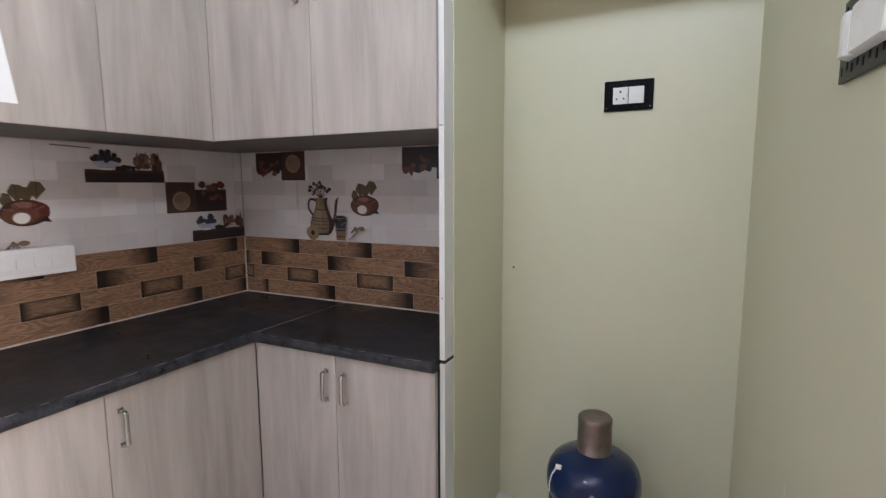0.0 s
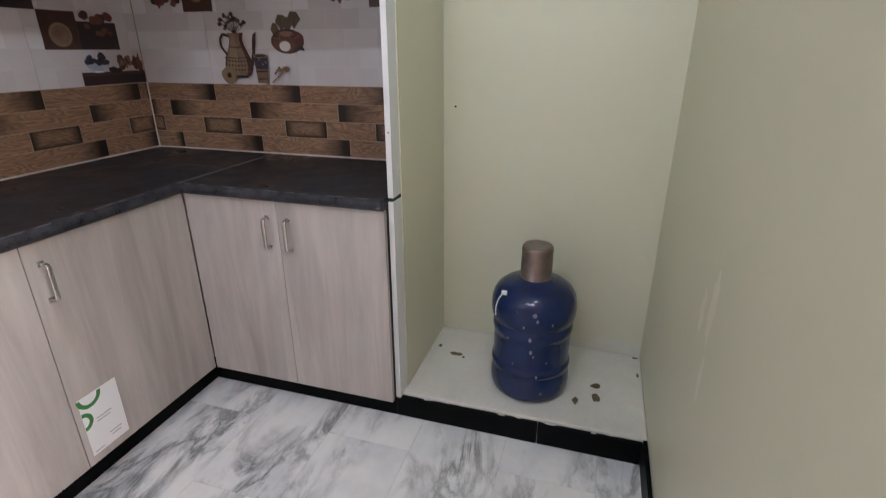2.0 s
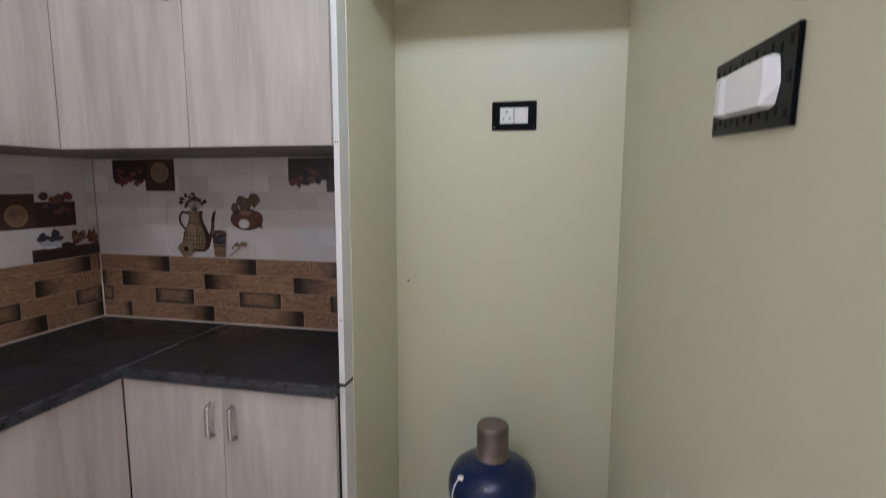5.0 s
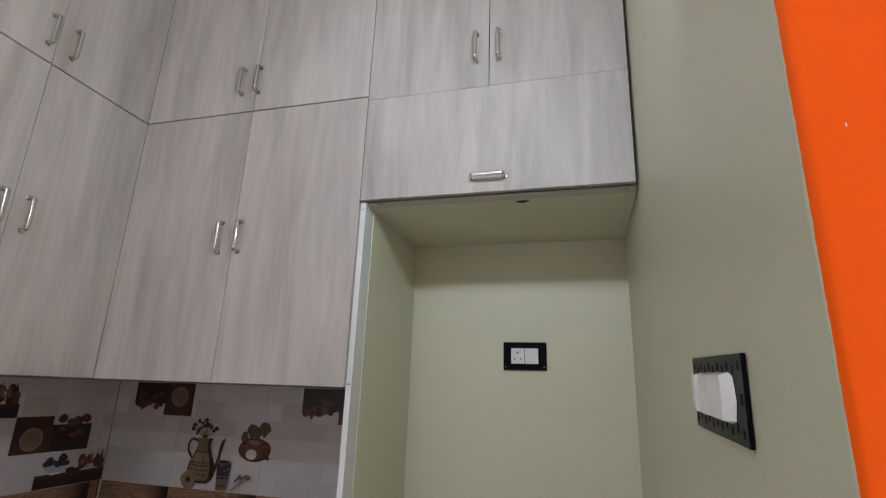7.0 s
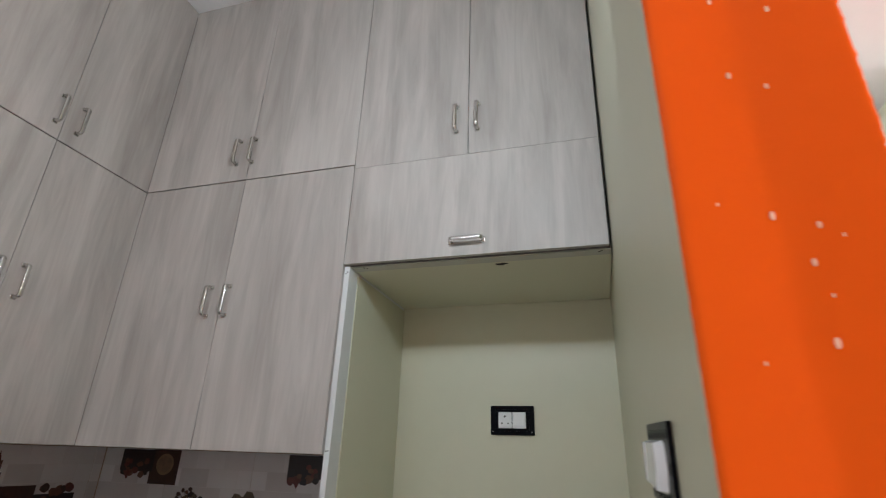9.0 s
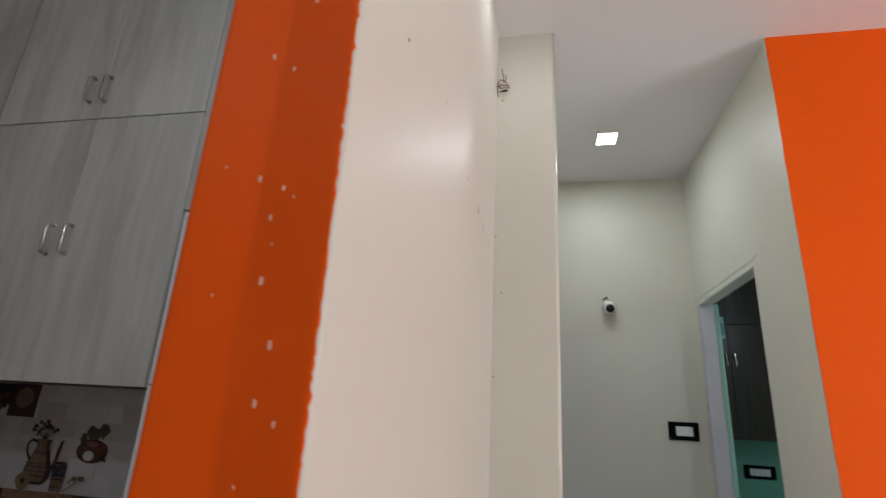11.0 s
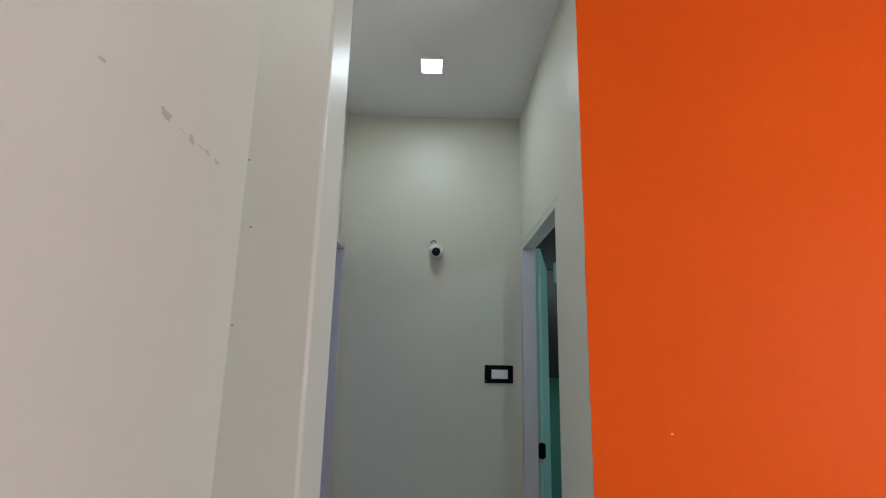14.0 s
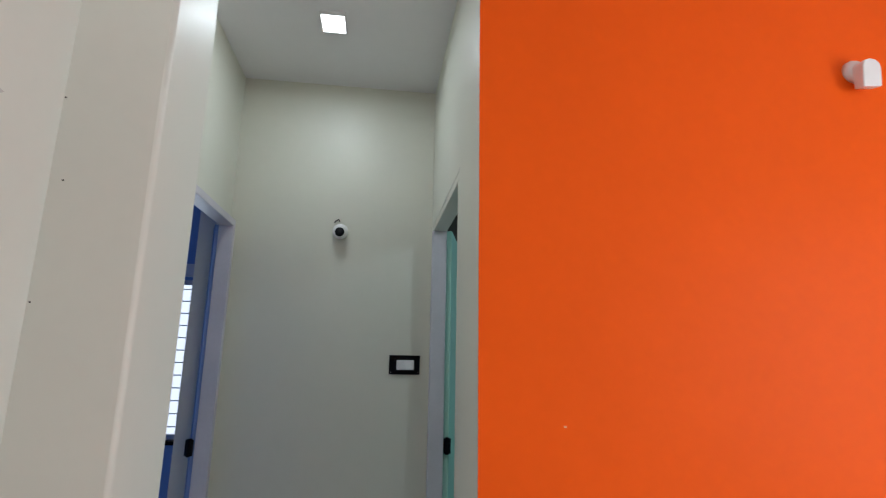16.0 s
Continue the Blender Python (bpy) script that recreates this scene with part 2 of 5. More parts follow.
FGROUT = mat("floor_grout", (0.62, 0.62, 0.61), 0.8, 0.1, 20, 0.1)
STEEL = mat("brushed_steel", (0.60, 0.58, 0.55), 0.22, 0.06, 30, 0.03, 200, metal=1.0)
BLACKPL = mat("black_plastic", (0.005, 0.005, 0.007), 0.3, 0.15, 20, 0.05, 200)
BLACKPL.node_tree.nodes["Principled BSDF"].inputs["Specular IOR Level"].default_value = 0.06
WHITEPL = mat("white_plastic", (0.80, 0.80, 0.80), 0.3, 0.03, 20, 0.02, 200)
JAMB = mat("lilac_white_jamb", (0.58, 0.56, 0.60), 0.5, 0.08, 5, 0.12, 60)
JARBLUE = mat("blue_jar_plastic", (0.005, 0.017, 0.075), 0.24, 0.35, 9, 0.14, 45, coat=0.2)
JARBLUE.node_tree.nodes["Principled BSDF"].inputs["Specular IOR Level"].default_value = 0.35
CAPM = mat("worn_metal_cap", (0.21, 0.165, 0.145), 0.34, 0.3, 30, 0.1, 60, metal=0.7)
SCUFFED = mat("scuffed_blue", (0.20, 0.21, 0.27), 0.6, 0.3, 60, 0.1)
PAPER = mat("white_paper", (0.80, 0.81, 0.81), 0.6, 0.02, 8, 0.03)
BLUEPAPER = mat("cool_white_paper", (0.85, 0.87, 0.88), 0.5, 0.02, 8, 0.03)
INK = mat("grey_ink", (0.45, 0.45, 0.47), 0.6, 0.05, 20, 0)
LEAFGREEN = mat("green_ink", (0.04, 0.22, 0.05), 0.5, 0.08, 20, 0)
DUST = mat("grey_dust", (0.12, 0.12, 0.13), 0.7, 0.2, 30, 0.1)
JOINT = mat("pale_stone_joint", (0.17, 0.16, 0.16), 0.7, 0.2, 30, 0.1)
SMUDGE = mat("grey_smudge", (0.50, 0.475, 0.45), 0.6, 0.15, 30, 0.1)
HOLE = mat("dark_hole", (0.05, 0.04, 0.035), 0.9, 0.2, 30, 0.1)
STAIN = mat("brown_stain", (0.13, 0.10, 0.055), 0.7, 0.35, 40, 0.3, 80)
SLOT = mat("black_slot", (0.001, 0.001, 0.001), 0.9, 0.1, 30, 0)
# colours the painted glints on the orange wall end, and the real pale chip
SPECK = mat("glint_and_chip_speck", (0.85, 0.50, 0.36), 0.35, 0.05, 30, 0.1)
PUTTY = mat("torn_plaster", (0.50, 0.42, 0.35), 0.85, 0.2, 30, 0.5, 60)
PRINT = {
    "brown": mat("print_brown", (0.055, 0.022, 0.014), 0.33, 0.35, 25, 0),
    "dark": mat("print_dark", (0.022, 0.010, 0.008), 0.33, 0.3, 25, 0),
    "red": mat("print_red", (0.115, 0.022, 0.016), 0.33, 0.4, 40, 0),
    "rust": mat("print_rust", (0.13, 0.05, 0.027), 0.33, 0.35, 40, 0),
    "gold": mat("print_gold", (0.24, 0.165, 0.09), 0.33, 0.25, 30, 0),
    "tan": mat("print_tan", (0.20, 0.125, 0.078), 0.33, 0.3, 40, 0),
    "leaf": mat("print_leaf", (0.10, 0.072, 0.036), 0.33, 0.35, 40, 0),
    "navy": mat("print_navy", (0.026, 0.026, 0.05), 0.33, 0.5, 60, 0),
    "china": mat("print_china", (0.40, 0.42, 0.50), 0.33, 0.3, 60, 0),
    "white": mat("print_white", (0.74, 0.72, 0.69), 0.33, 0.04, 30, 0),
    "pink": mat("print_pink", (0.25, 0.12, 0.09), 0.33, 0.3, 40, 0),
}
WOOD_R, WOOD_L = brick_print("timber_print_right", "right"), brick_print("timber_print_left", "left")
WOOD_F, WOOD_P = brick_print("timber_print_framed", "frame"), brick_print("timber_print_plain", "plain")
PALE = pale_tile("pale_wall_tile")
LAMP = emit("led_diffuser", (0.97, 1.0, 0.98), 14.0)
OUTSIDE = emit("bright_outdoors", (0.95, 0.98, 1.0), 2.6)

# ---- builders ----
AT = {}


def thing(name, loc, label, category, group="", kind=""):
    """An empty at a thing's base, to carry its parts."""
    e = new(name)
    e.location = loc
    e.empty_display_size = 0.05
    AT[e] = Vector(loc)
    return tagged(e, label, category, group, kind)


def mesh_of(bm, name, mats, smooth=False):
    me = bpy.data.meshes.new(name)
    bmesh.ops.recalc_face_normals(bm, faces=bm.faces[:])
    bm.to_mesh(me)
    bm.free()
    for m in (mats if isinstance(mats, (list, tuple)) else [mats]):
        me.materials.append(m)
    if smooth:
        me.polygons.foreach_set("use_smooth", [True] * len(me.polygons))
    return me


def part(name, bm, material, parent, label="", smooth=False):
    """One mesh, given in world metres, under a thing or a part."""
    ob = new(name, mesh_of(bm, name, material, smooth))
    if parent is not None:
        ob.parent = parent
        ob.location = -AT.get(parent, Vector())
    AT[ob] = Vector()
    return tagged(ob, label)


def piece(name, me, loc, parent, rz=0.0, label="", rx=0.0, ry=0.0):
    """An object on a shared mesh, at a place in the world."""
    ob = new(name, me)
    ob.parent = parent
    ob.matrix_basis = pose(*(Vector(loc) - AT.get(parent, Vector())), rx, ry, rz)
    AT[ob] = Vector(loc)
    return tagged(ob, label)


def add_box(bm, lo, hi, bevel=0.0, seg=2, index=0):
    tmp = bmesh.new()
    bmesh.ops.create_cube(tmp, size=1.0)
    for v in tmp.verts:
        v.co = Vector([(a + b) / 2 + c * (b - a) for a, b, c in zip(lo, hi, v.co)])
    if bevel:
        bmesh.ops.bevel(tmp, geom=tmp.edges[:], offset=bevel, segments=seg, affect="EDGES", profile=0.5)
    verts = [bm.verts.new(v.co) for v in tmp.verts]
    for f in tmp.faces:
        nf = bm.faces.new([verts[v.index] for v in f.verts])
        nf.material_index = index
    tmp.free()
    return bm


def box(lo, hi, bevel=0.0, seg=2):
    return add_box(bmesh.new(), lo, hi, bevel, seg)


def lathe(profile, centre, seg=40, axis="z"):
    """A turned body from (radius, height) pairs."""
    bm = bmesh.new()
    rings = []
    for r, h in profile:
        ring = []
        for k in range(seg):
            a = 2 * math.pi * k / seg
            p = {"z": (r * math.cos(a), r * math.sin(a), h), "y": (r * math.cos(a), h, r * math.sin(a))}[axis]
            ring.append(bm.verts.new(Vector(centre) + Vector(p)))
        rings.append(ring)
    for a, b in zip(rings, rings[1:]):
        for k in range(seg):
            bm.faces.new((a[k], a[(k + 1) % seg], b[(k + 1) % seg], b[k]))
    bm.faces.new(rings[0])
    bm.faces.new(rings[-1])
    return bm


def tube(bm, pts, r, seg=8):
    """A round rod along a line of points."""
    pts = [Vector(p) for p in pts]
    rings = []
    for i, p in enumerate(pts):
        d = (pts[min(i + 1, len(pts) - 1)] - pts[max(i - 1, 0)]).normalized()
        a = d.orthogonal().normalized() if i == 0 else (rings[-1][1] - d * rings[-1][1].dot(d)).normalized()
        b = d.cross(a)
        rings.append(([bm.verts.new(p + r * (math.cos(t) * a + math.sin(t) * b)) for t in [2 * math.pi * k / seg for k in range(seg)]], a))
    for (u, _), (v, _) in zip(rings, rings[1:]):
        for k in range(seg):
            bm.faces.new((u[k], u[(k + 1) % seg], v[(k + 1) % seg], v[k]))
    bm.faces.new(rings[0][0])
    bm.faces.new(rings[-1][0])
    return bm


def structure(name, bm, mats, label="", category=""):
    ob = part(name, bm, mats, None)
    return tagged(ob, label, category, kind="structure")


def paint_faces(bm, rule):
    bmesh.ops.recalc_face_normals(bm, faces=bm.faces[:])
    for f in bm.faces:
        f.material_index = rule(f.normal, f.calc_center_median())
    return bm


H = 2.97          # hall ceiling
HK = 3.36         # kitchen ceiling
BACK = 0.495      # plaster behind the counter
XL = -2.141       # left plaster
END = -0.968      # end of the dividing wall
LOB = 1.86        # end wall of the corridor
ORW = 0.545       # orange wall

# ---- floor, ceiling, walls ----
floor = structure("floor", box((-2.4, -4.7, -0.12), (4.4, 4.0, -0.0022)), FGROUT, "white marble slab floor with grey veins", "floor")
cb = paint_faces(box((0.0, -4.7, H), (4.4, 4.0, HK + 0.12)), lambda nn, c: 1 if nn.x < -0.5 else 0)
structure("ceiling", cb, [WHITEWASH, OLIVE], "plain white painted flat hall ceiling", "ceiling")
structure("ceiling_kitchen", box((-2.4, -4.7, HK), (0.0, 4.0, HK + 0.12)), WHITEWASH, "plain white painted kitchen ceiling", "ceiling")
structure("wall_kitchen_left", box((XL - 0.15, SOUTH, 0), (XL, BACK + 0.12, HK)), OLIVE, "green-cream painted kitchen side wall", "wall")
wb = paint_faces(box((XL, BACK, 0), (0.0, BACK + 0.12, HK)), lambda nn, c: 1 if nn.y > 0.5 else 0)
structure("wall_kitchen_back", wb, [OLIVE, BLUE], "green-cream painted kitchen back wall", "wall")
ws = bmesh.new()
add_box(ws, (-2.4, SOUTH - 0.12, 0), (-2.08, SOUTH, HK))
add_box(ws, (-1.22, SOUTH - 0.12, 0), (4.4, SOUTH, HK))
add_box(ws, (-2.08, SOUTH - 0.12, 0), (-1.22, SOUTH, 0.98))
add_box(ws, (-2.08, SOUTH - 0.12, 2.12), (-1.22, SOUTH, HK))
structure("wall_south", ws, CREAM, "plain cream wall with a window behind the walk", "wall")
we = bmesh.new()
add_box(we, (4.2, SOUTH, 0), (4.35, -2.3, H))
add_box(we, (4.2, -0.7, 0), (4.35, ORW + 0.12, H))
add_box(we, (4.2, -2.3, 0), (4.35, -0.7, 0.5))
add_box(we, (4.2, -2.3, 2.4), (4.35, -0.7, H))
structure("wall_east", we, CREAM, "plain cream hall side wall with window opening", "wall")

# dividing wall: kitchen colour on one side, hall cream on the other, orange end
D0, D1, DTOP, RTOP, LW, RW = 0.935, 1.792, 2.128, 2.158, 0.115, 1.290


def end_hollow(u):
    """How far the hand-plastered wall end falls back, from the kitchen corner to the hall corner."""
    a = 0.0070 + 0.0035 * min(1.0, u / 0.46)
    b = 0.0105 * (1 - u) / 0.54
    t = max(0.0, min(1.0, (u - 0.40) / 0.12))
    return a * (1 - t) + b * t


def dividing_wall():
    bm = bmesh.new()
    r = 0.006
    prof = []
    for k in range(7):
        a = math.pi - (math.pi / 2) * k / 6
        prof.append((r + r * math.cos(a), END + 0.0070 + r - r * math.sin(a)))
    for k in range(1, 12):
        x = r + (0.155 - 2 * r) * k / 12
        prof.append((x, END + end_hollow(k / 12)))
    for k in range(7):
        a = math.pi / 2 - (math.pi / 2) * k / 6
        prof.append((0.155 - r + r * math.cos(a), END + r - r * math.sin(a)))
    prof = [(0.0, BACK)] + prof + [(0.155, 0.73), (0.0, 0.73)]
    lo = [bm.verts.new((x, y, 0)) for x, y in prof]
    hi = [bm.verts.new((x, y, H)) for x, y in prof]
    m = len(prof)
    for k in range(m):
        bm.faces.new((lo[k], lo[(k + 1) % m], hi[(k + 1) % m], hi[k]))
    bm.faces.new(lo)
    bm.faces.new(hi)
    add_box(bm, (LW, 0.73, 0), (0.155, D0, H))
    add_box(bm, (LW, D1, 0), (0.155, LOB, H))
    add_box(bm, (LW, D0, DTOP), (0.155, D1, H))
    def rule(nn, c):
        if c.y > BACK:
            return 2 if c.x < LW + 0.005 else (3 if c.y > 0.73 else 1)
        return 0 if c.x < 0.05 and nn.x < -0.3 else 1
    return paint_faces(bm, rule)


structure("wall_dividing", dividing_wall(), [OLIVE, CREAM, BLUE, LOBBY], "dividing wall, green-cream inside and glossy cream outside", "wall")


def orange_end():
    """A coat of orange paint on the wall's end, ragged along both corners."""
    bm = bmesh.new()
    rng = random.Random(4)
    r, off, rows = 0.006, 0.0016, 700
    prev = None
    jl, jr = 40.0, 40.0
    for i in range(rows + 1):
        z = (H - 0.002) * i / rows
        jl += rng.uniform(-2, 2) + (50 - jl) * 0.5
        jr += rng.uniform(-7, 7) * (2.8 if rng.random() < 0.10 and z > 1.3 else 1.0) + (26 - jr) * 0.8
        al, ar = radians(max(5, min(80, jl))), radians(max(4, min(60, jr)))
        ring = []
        for k in range(4):
            a = math.pi / 2 + al * (1 - k / 3)
            ring.append((r + (r + off) * math.cos(a), END + 0.0070 + r - (r + off) * math.sin(a)))
        for k in range(1, 28):
            u = k / 28
            wave = 0.0006 * math.sin(z * 3.1 + 5 * u) * math.sin(math.pi * u)
            ring.append((r + (0.155 - 2 * r) * u, END - off + end_hollow(u) + wave))
        for k in range(4):
            a = math.pi / 2 - ar * k / 3
            ring.append((0.155 - r + (r + off) * math.cos(a), END + r - (r + off) * math.sin(a)))
        cur = [bm.verts.new((x, y, z)) for x, y in ring]
        if prev:
            for k in range(len(cur) - 1):
                bm.faces.new((prev[k], prev[k + 1], cur[k + 1], cur[k]))
        prev = cur
    return bm


tagged(part("wall_end_paint", orange_end(), ORANGE, None, smooth=True), "orange painted wall end with ragged edges", "wall", kind="structure")
rw = bmesh.new()
ring = [(0.150, 0.405), (0.374, 0.405), (0.380, 0.407), (0.384, 0.412), (0.386, 0.418), (0.386, 0.683), (0.384, 0.690), (0.378, 0.695), (0.150, 0.725)]
lo = [rw.verts.new((x, y, 0)) for x, y in ring]
hi = [rw.verts.new((x, y, H)) for x, y in ring]
for k in range(len(ring)):
    f = rw.faces.new((lo[k], lo[(k + 1) % len(ring)], hi[(k + 1) % len(ring)], hi[k]))
    f.smooth = k in (1, 2, 3, 5, 6)
rw.faces.new(lo)
rw.faces.new(hi)
structure("wall_return", rw, RETURN, "glossy cream return wall beside the corridor opening", "wall")
structure("wall_corridor_end", paint_faces(box((0.0, LOB, 0), (RW, LOB + 0.12, H)), lambda nn, c: 0), LOBBY, "pale cream corridor end wall", "wall")
wr = bmesh.new()
E0, E1 = 0.937, 1.808
add_box(wr, (1.225, ORW + 0.0, 0), (RW, E0, H))
add_box(wr, (1.225, E1, 0), (RW, LOB, H))
add_box(wr, (1.225, E0, RTOP), (RW, E1, H))
paint_faces(wr, lambda nn, c: 1 if nn.x > 0.5 else (2 if nn.y < -0.5 and c.y < ORW + 0.01 else 0))
structure("wall_corridor_right", wr, [LOBBY, GREEN, ORANGE], "pale cream corridor side wall with a doorway", "wall")
wo = paint_faces(box((RW, ORW, 0), (4.2, ORW + 0.12, H)), lambda nn, c: 1 if nn.y > 0.5 else 0)
structure("wall_orange", wo, [ORANGE, GREEN], "bright orange painted hall wall", "wall")


def ragged_strip():
    """Orange paint lapping unevenly round the corner into the corridor."""
    bm = bmesh.new()
    rng = random.Random(9)
    prev, w = None, 0.004
    for i in range(151):
        z = (H - 0.003) * i / 150
        w = max(0.0015, min(0.010, w + rng.uniform(-0.002, 0.002)))
        cur = [bm.verts.new((1.2225, ORW - 0.0015, z)), bm.verts.new((1.2225, ORW + w, z)), bm.verts.new((1.2262, ORW + w, z)), bm.verts.new((1.2262, ORW - 0.0015, z))]
        if prev:
            for k in range(4):
                bm.faces.new((prev[k], prev[(k + 1) % 4], cur[(k + 1) % 4], cur[k]))
        prev = cur
    return bm


tagged(part("wall_corner_paint", ragged_strip(), ORANGE, None), "ragged orange paint edge on the corner", "wall", kind="structure")
structure("wall_green_room_end", box((RW, 3.8, 0), (4.2, 3.92, H)), GREEN, "green painted end wall of the side room", "wall")
structure("wall_green_room_side", box((3.6, ORW + 0.12, 0), (3.72, 3.8, H)), GREEN, "green painted side wall", "wall")
structure("wall_green_room_near", box((1.225, LOB + 0.12, 0), (RW, 3.8, H)), GREEN, "green painted wall of the side room", "wall")
wn = bmesh.new()
WX0, WX1, WZ0, WZ1 = -1.50, -0.525, 0.76, 2.04
add_box(wn, (XL - 0.15, 3.6, 0), (WX0, 3.72, H))
add_box(wn, (WX1, 3.6, 0), (0.155, 3.72, H))
add_box(wn, (WX0, 3.6, 0), (WX1, 3.72, WZ0))
add_box(wn, (WX0, 3.6, WZ1), (WX1, 3.72, H))
structure("wall_blue_room_end", wn, BLUE, "blue painted end wall with window", "wall")
structure("wall_blue_room_left", box((XL - 0.15, BACK + 0.12, 0), (XL, 3.6, H)), BLUE, "blue painted side wall", "wall")
structure("wall_blue_room_right", box((LW, LOB + 0.12, 0), (0.155, 3.6, H)), BLUE, "blue painted wall behind the door", "wall")


# ---- windows ----
def grille_window(name, x0, x1, z0, z1, y, label):
    w = thing(name, ((x0 + x1) / 2, y, z0), label, "window", kind="structure")
    f = bmesh.new()
    add_box(f, (x0, y + 0.01, z0), (x0 + 0.05, y + 0.07, z1), 0.004)
    add_box(f, (x1 - 0.022, y + 0.03, z0), (x1, y + 0.07, z1), 0.004)
    add_box(f, (x0 + 0.05, y + 0.03, z1 - 0.04), (x1 - 0.022, y + 0.07, z1), 0.004)
    add_box(f, (x0 + 0.05, y + 0.03, z0), (x1 - 0.022, y + 0.07, z0 + 0.04), 0.004)
    part("window_frame", f, JAMB, w, "pale grey window frame")
    part("window_sill", box((x0 - 0.04, y - 0.04, z0 - 0.03), (x1 + 0.04, y + 0.06, z0), 0.004), BLACKSTONE, w, "black stone sill")
    part("window_head", box((x0 - 0.04, y - 0.03, z1 + 0.02), (x1 + 0.04, y + 0.0, z1 + 0.13), 0.006), JAMB, w, "pale blind box")
    me = mesh_of(tube(bmesh.new(), [(0, 0, 0), (x1 - x0 - 0.051, 0, 0)], 0.005, 6), "grille_bar", LAMW)
    z = z0 + 0.10
    while z < z1 - 0.06:
        piece("grille_bar", me, (x0 + 0.05, y + 0.025, z), w)
        z += 0.1
    return w


grille_window("window_1", WX0, WX1, WZ0, WZ1, 3.60, "bright window with pale horizontal grille bars")
back = structure("backdrop", box((-3.2, 4.6, 0.2), (1.2, 4.62, 2.9)), OUTSIDE, "bright daylight outside the window", "sky")


# ---- doors ----
def doorway(name, xa, xb, y0, y1, top, into, hinge, turn, leafmat, label):
    """Frame boards lining an opening, and a leaf swung back into the room."""
    d = thing(name, ((xa + xb) / 2, (y0 + y1) / 2, 0), label, "door", kind="structure")
    e = 0.006
    part("jamb", box((xa - e, y1 - 0.035, 0), (xb + e, y1, top - 0.035), 0.003), JAMB, d, "lilac-white painted jamb")
    plain = LOBBY if into > 0 else JAMB
    part("jamb", box((xa - (e if into < 0 else -0.001), y0, 0), (xb + e, y0 + 0.035, top - 0.035), 0.003), plain, d, "painted near jamb")
    part("door_head", box((xa - (e if into < 0 else -0.001), y0, top - 0.035), (xb + e, y1, top), 0.003), plain, d, "painted head board")
    lm = bmesh.new()
    L, T = 0.76, 0.032
    add_box(lm, (0, -T / 2, 0.01), (L, T / 2, top - 0.03), 0.003)
    leaf = piece("door_leaf", mesh_of(lm, "door_leaf", leafmat), (*hinge, 0), d, turn, "flush painted door leaf standing open")
    h = lathe([(0.009, -0.040), (0.011, -0.036), (0.011, 0.036), (0.009, 0.040)], (0, 0, 0), 12)
    add_box(h, (-0.018, -0.004, -0.036), (0.018, 0.004, 0.036), 0.002)
    hm = mesh_of(h, "hinge", BLACKPL)
    for z in (1.028,):
        piece("hinge", hm, (hinge[0] + (0.006 if into > 0 else -0.020), hinge[1] - 0.012, z), d, 0, "dark metal hinge")
    return d


doorway("door_1", 1.225, RW, E0, E1, RTOP, 1, (RW + 0.020, 1.79), 75.2, MINT, "doorway with lilac-white frame and open mint green door")
doorway("door_2", 0.135, 0.195, D0, D1, DTOP, -1, (LW + 0.010, 1.770), 110.5, BLUE, "doorway with lilac-white frame and open blue door")

# ---- kitchen: ledge, skirting ----
led = thing("raised_ledge", (-0.4, 0.25, 0), "raised pale stone ledge with black front strip", "ledge", kind="structure")
part("slab", box((-0.8185, 0.022, 0.0), (0.0, BACK, 0.0935), 0.004), GRIME, led, "stained pale stone slab")
part("front_strip", box((-0.822, 0.010, 0.0), (-0.3345, 0.0215, 0.083), 0.002), BLACKSTONE, led, "black stone strip")
part("front_strip", box((-0.3325, 0.010, 0.0), (-0.014, 0.0215, 0.083), 0.002), BLACKSTONE, led, "black stone strip")
tagged(part("baseboard", box((-0.013, END, 0), (-0.001, 0.0215, 0.09), 0.002), BLACKSTONE, None), "black stone skirting along the kitchen wall", "baseboard", kind="structure")


def blob(bm, cx, cy, z, rx, ry, rng, th=0.0008, n=14):
    top, low = [], []
    for k in range(n):
        a = 2 * math.pi * k / n
        q = rng.uniform(0.65, 1.15)
        top.append(bm.verts.new((cx + rx * q * math.cos(a), cy + ry * q * math.sin(a), z + th)))
        low.append(bm.verts.new((top[-1].co.x, top[-1].co.y, z - 0.001)))
    bm.faces.new(top)
    for k in range(n):
        bm.faces.new((low[k], low[(k + 1) % n], top[(k + 1) % n], top[k]))
    return bm


rng = random.Random(7)
wash = bmesh.new()
prev = None
for k in range(34):
    x = -0.79 + 0.0238 * k
    top = 0.105 + 0.05 * max(0.0, min(1.0, (x + 0.55) / 0.4)) + rng.uniform(-0.012, 0.012)
    cur = [wash.verts.new((x, BACK - 0.0008, 0.0935)), wash.verts.new((x, BACK - 0.0008, top))]
    if prev:
        wash.faces.new((prev[0], cur[0], cur[1], prev[1]))
    prev = cur
part("whitewash_smear", wash, mat("thin_whitewash", (0.63, 0.62, 0.53), 0.6, 0.08, 9, 0.15), led, "thin pale smear along the wall foot")
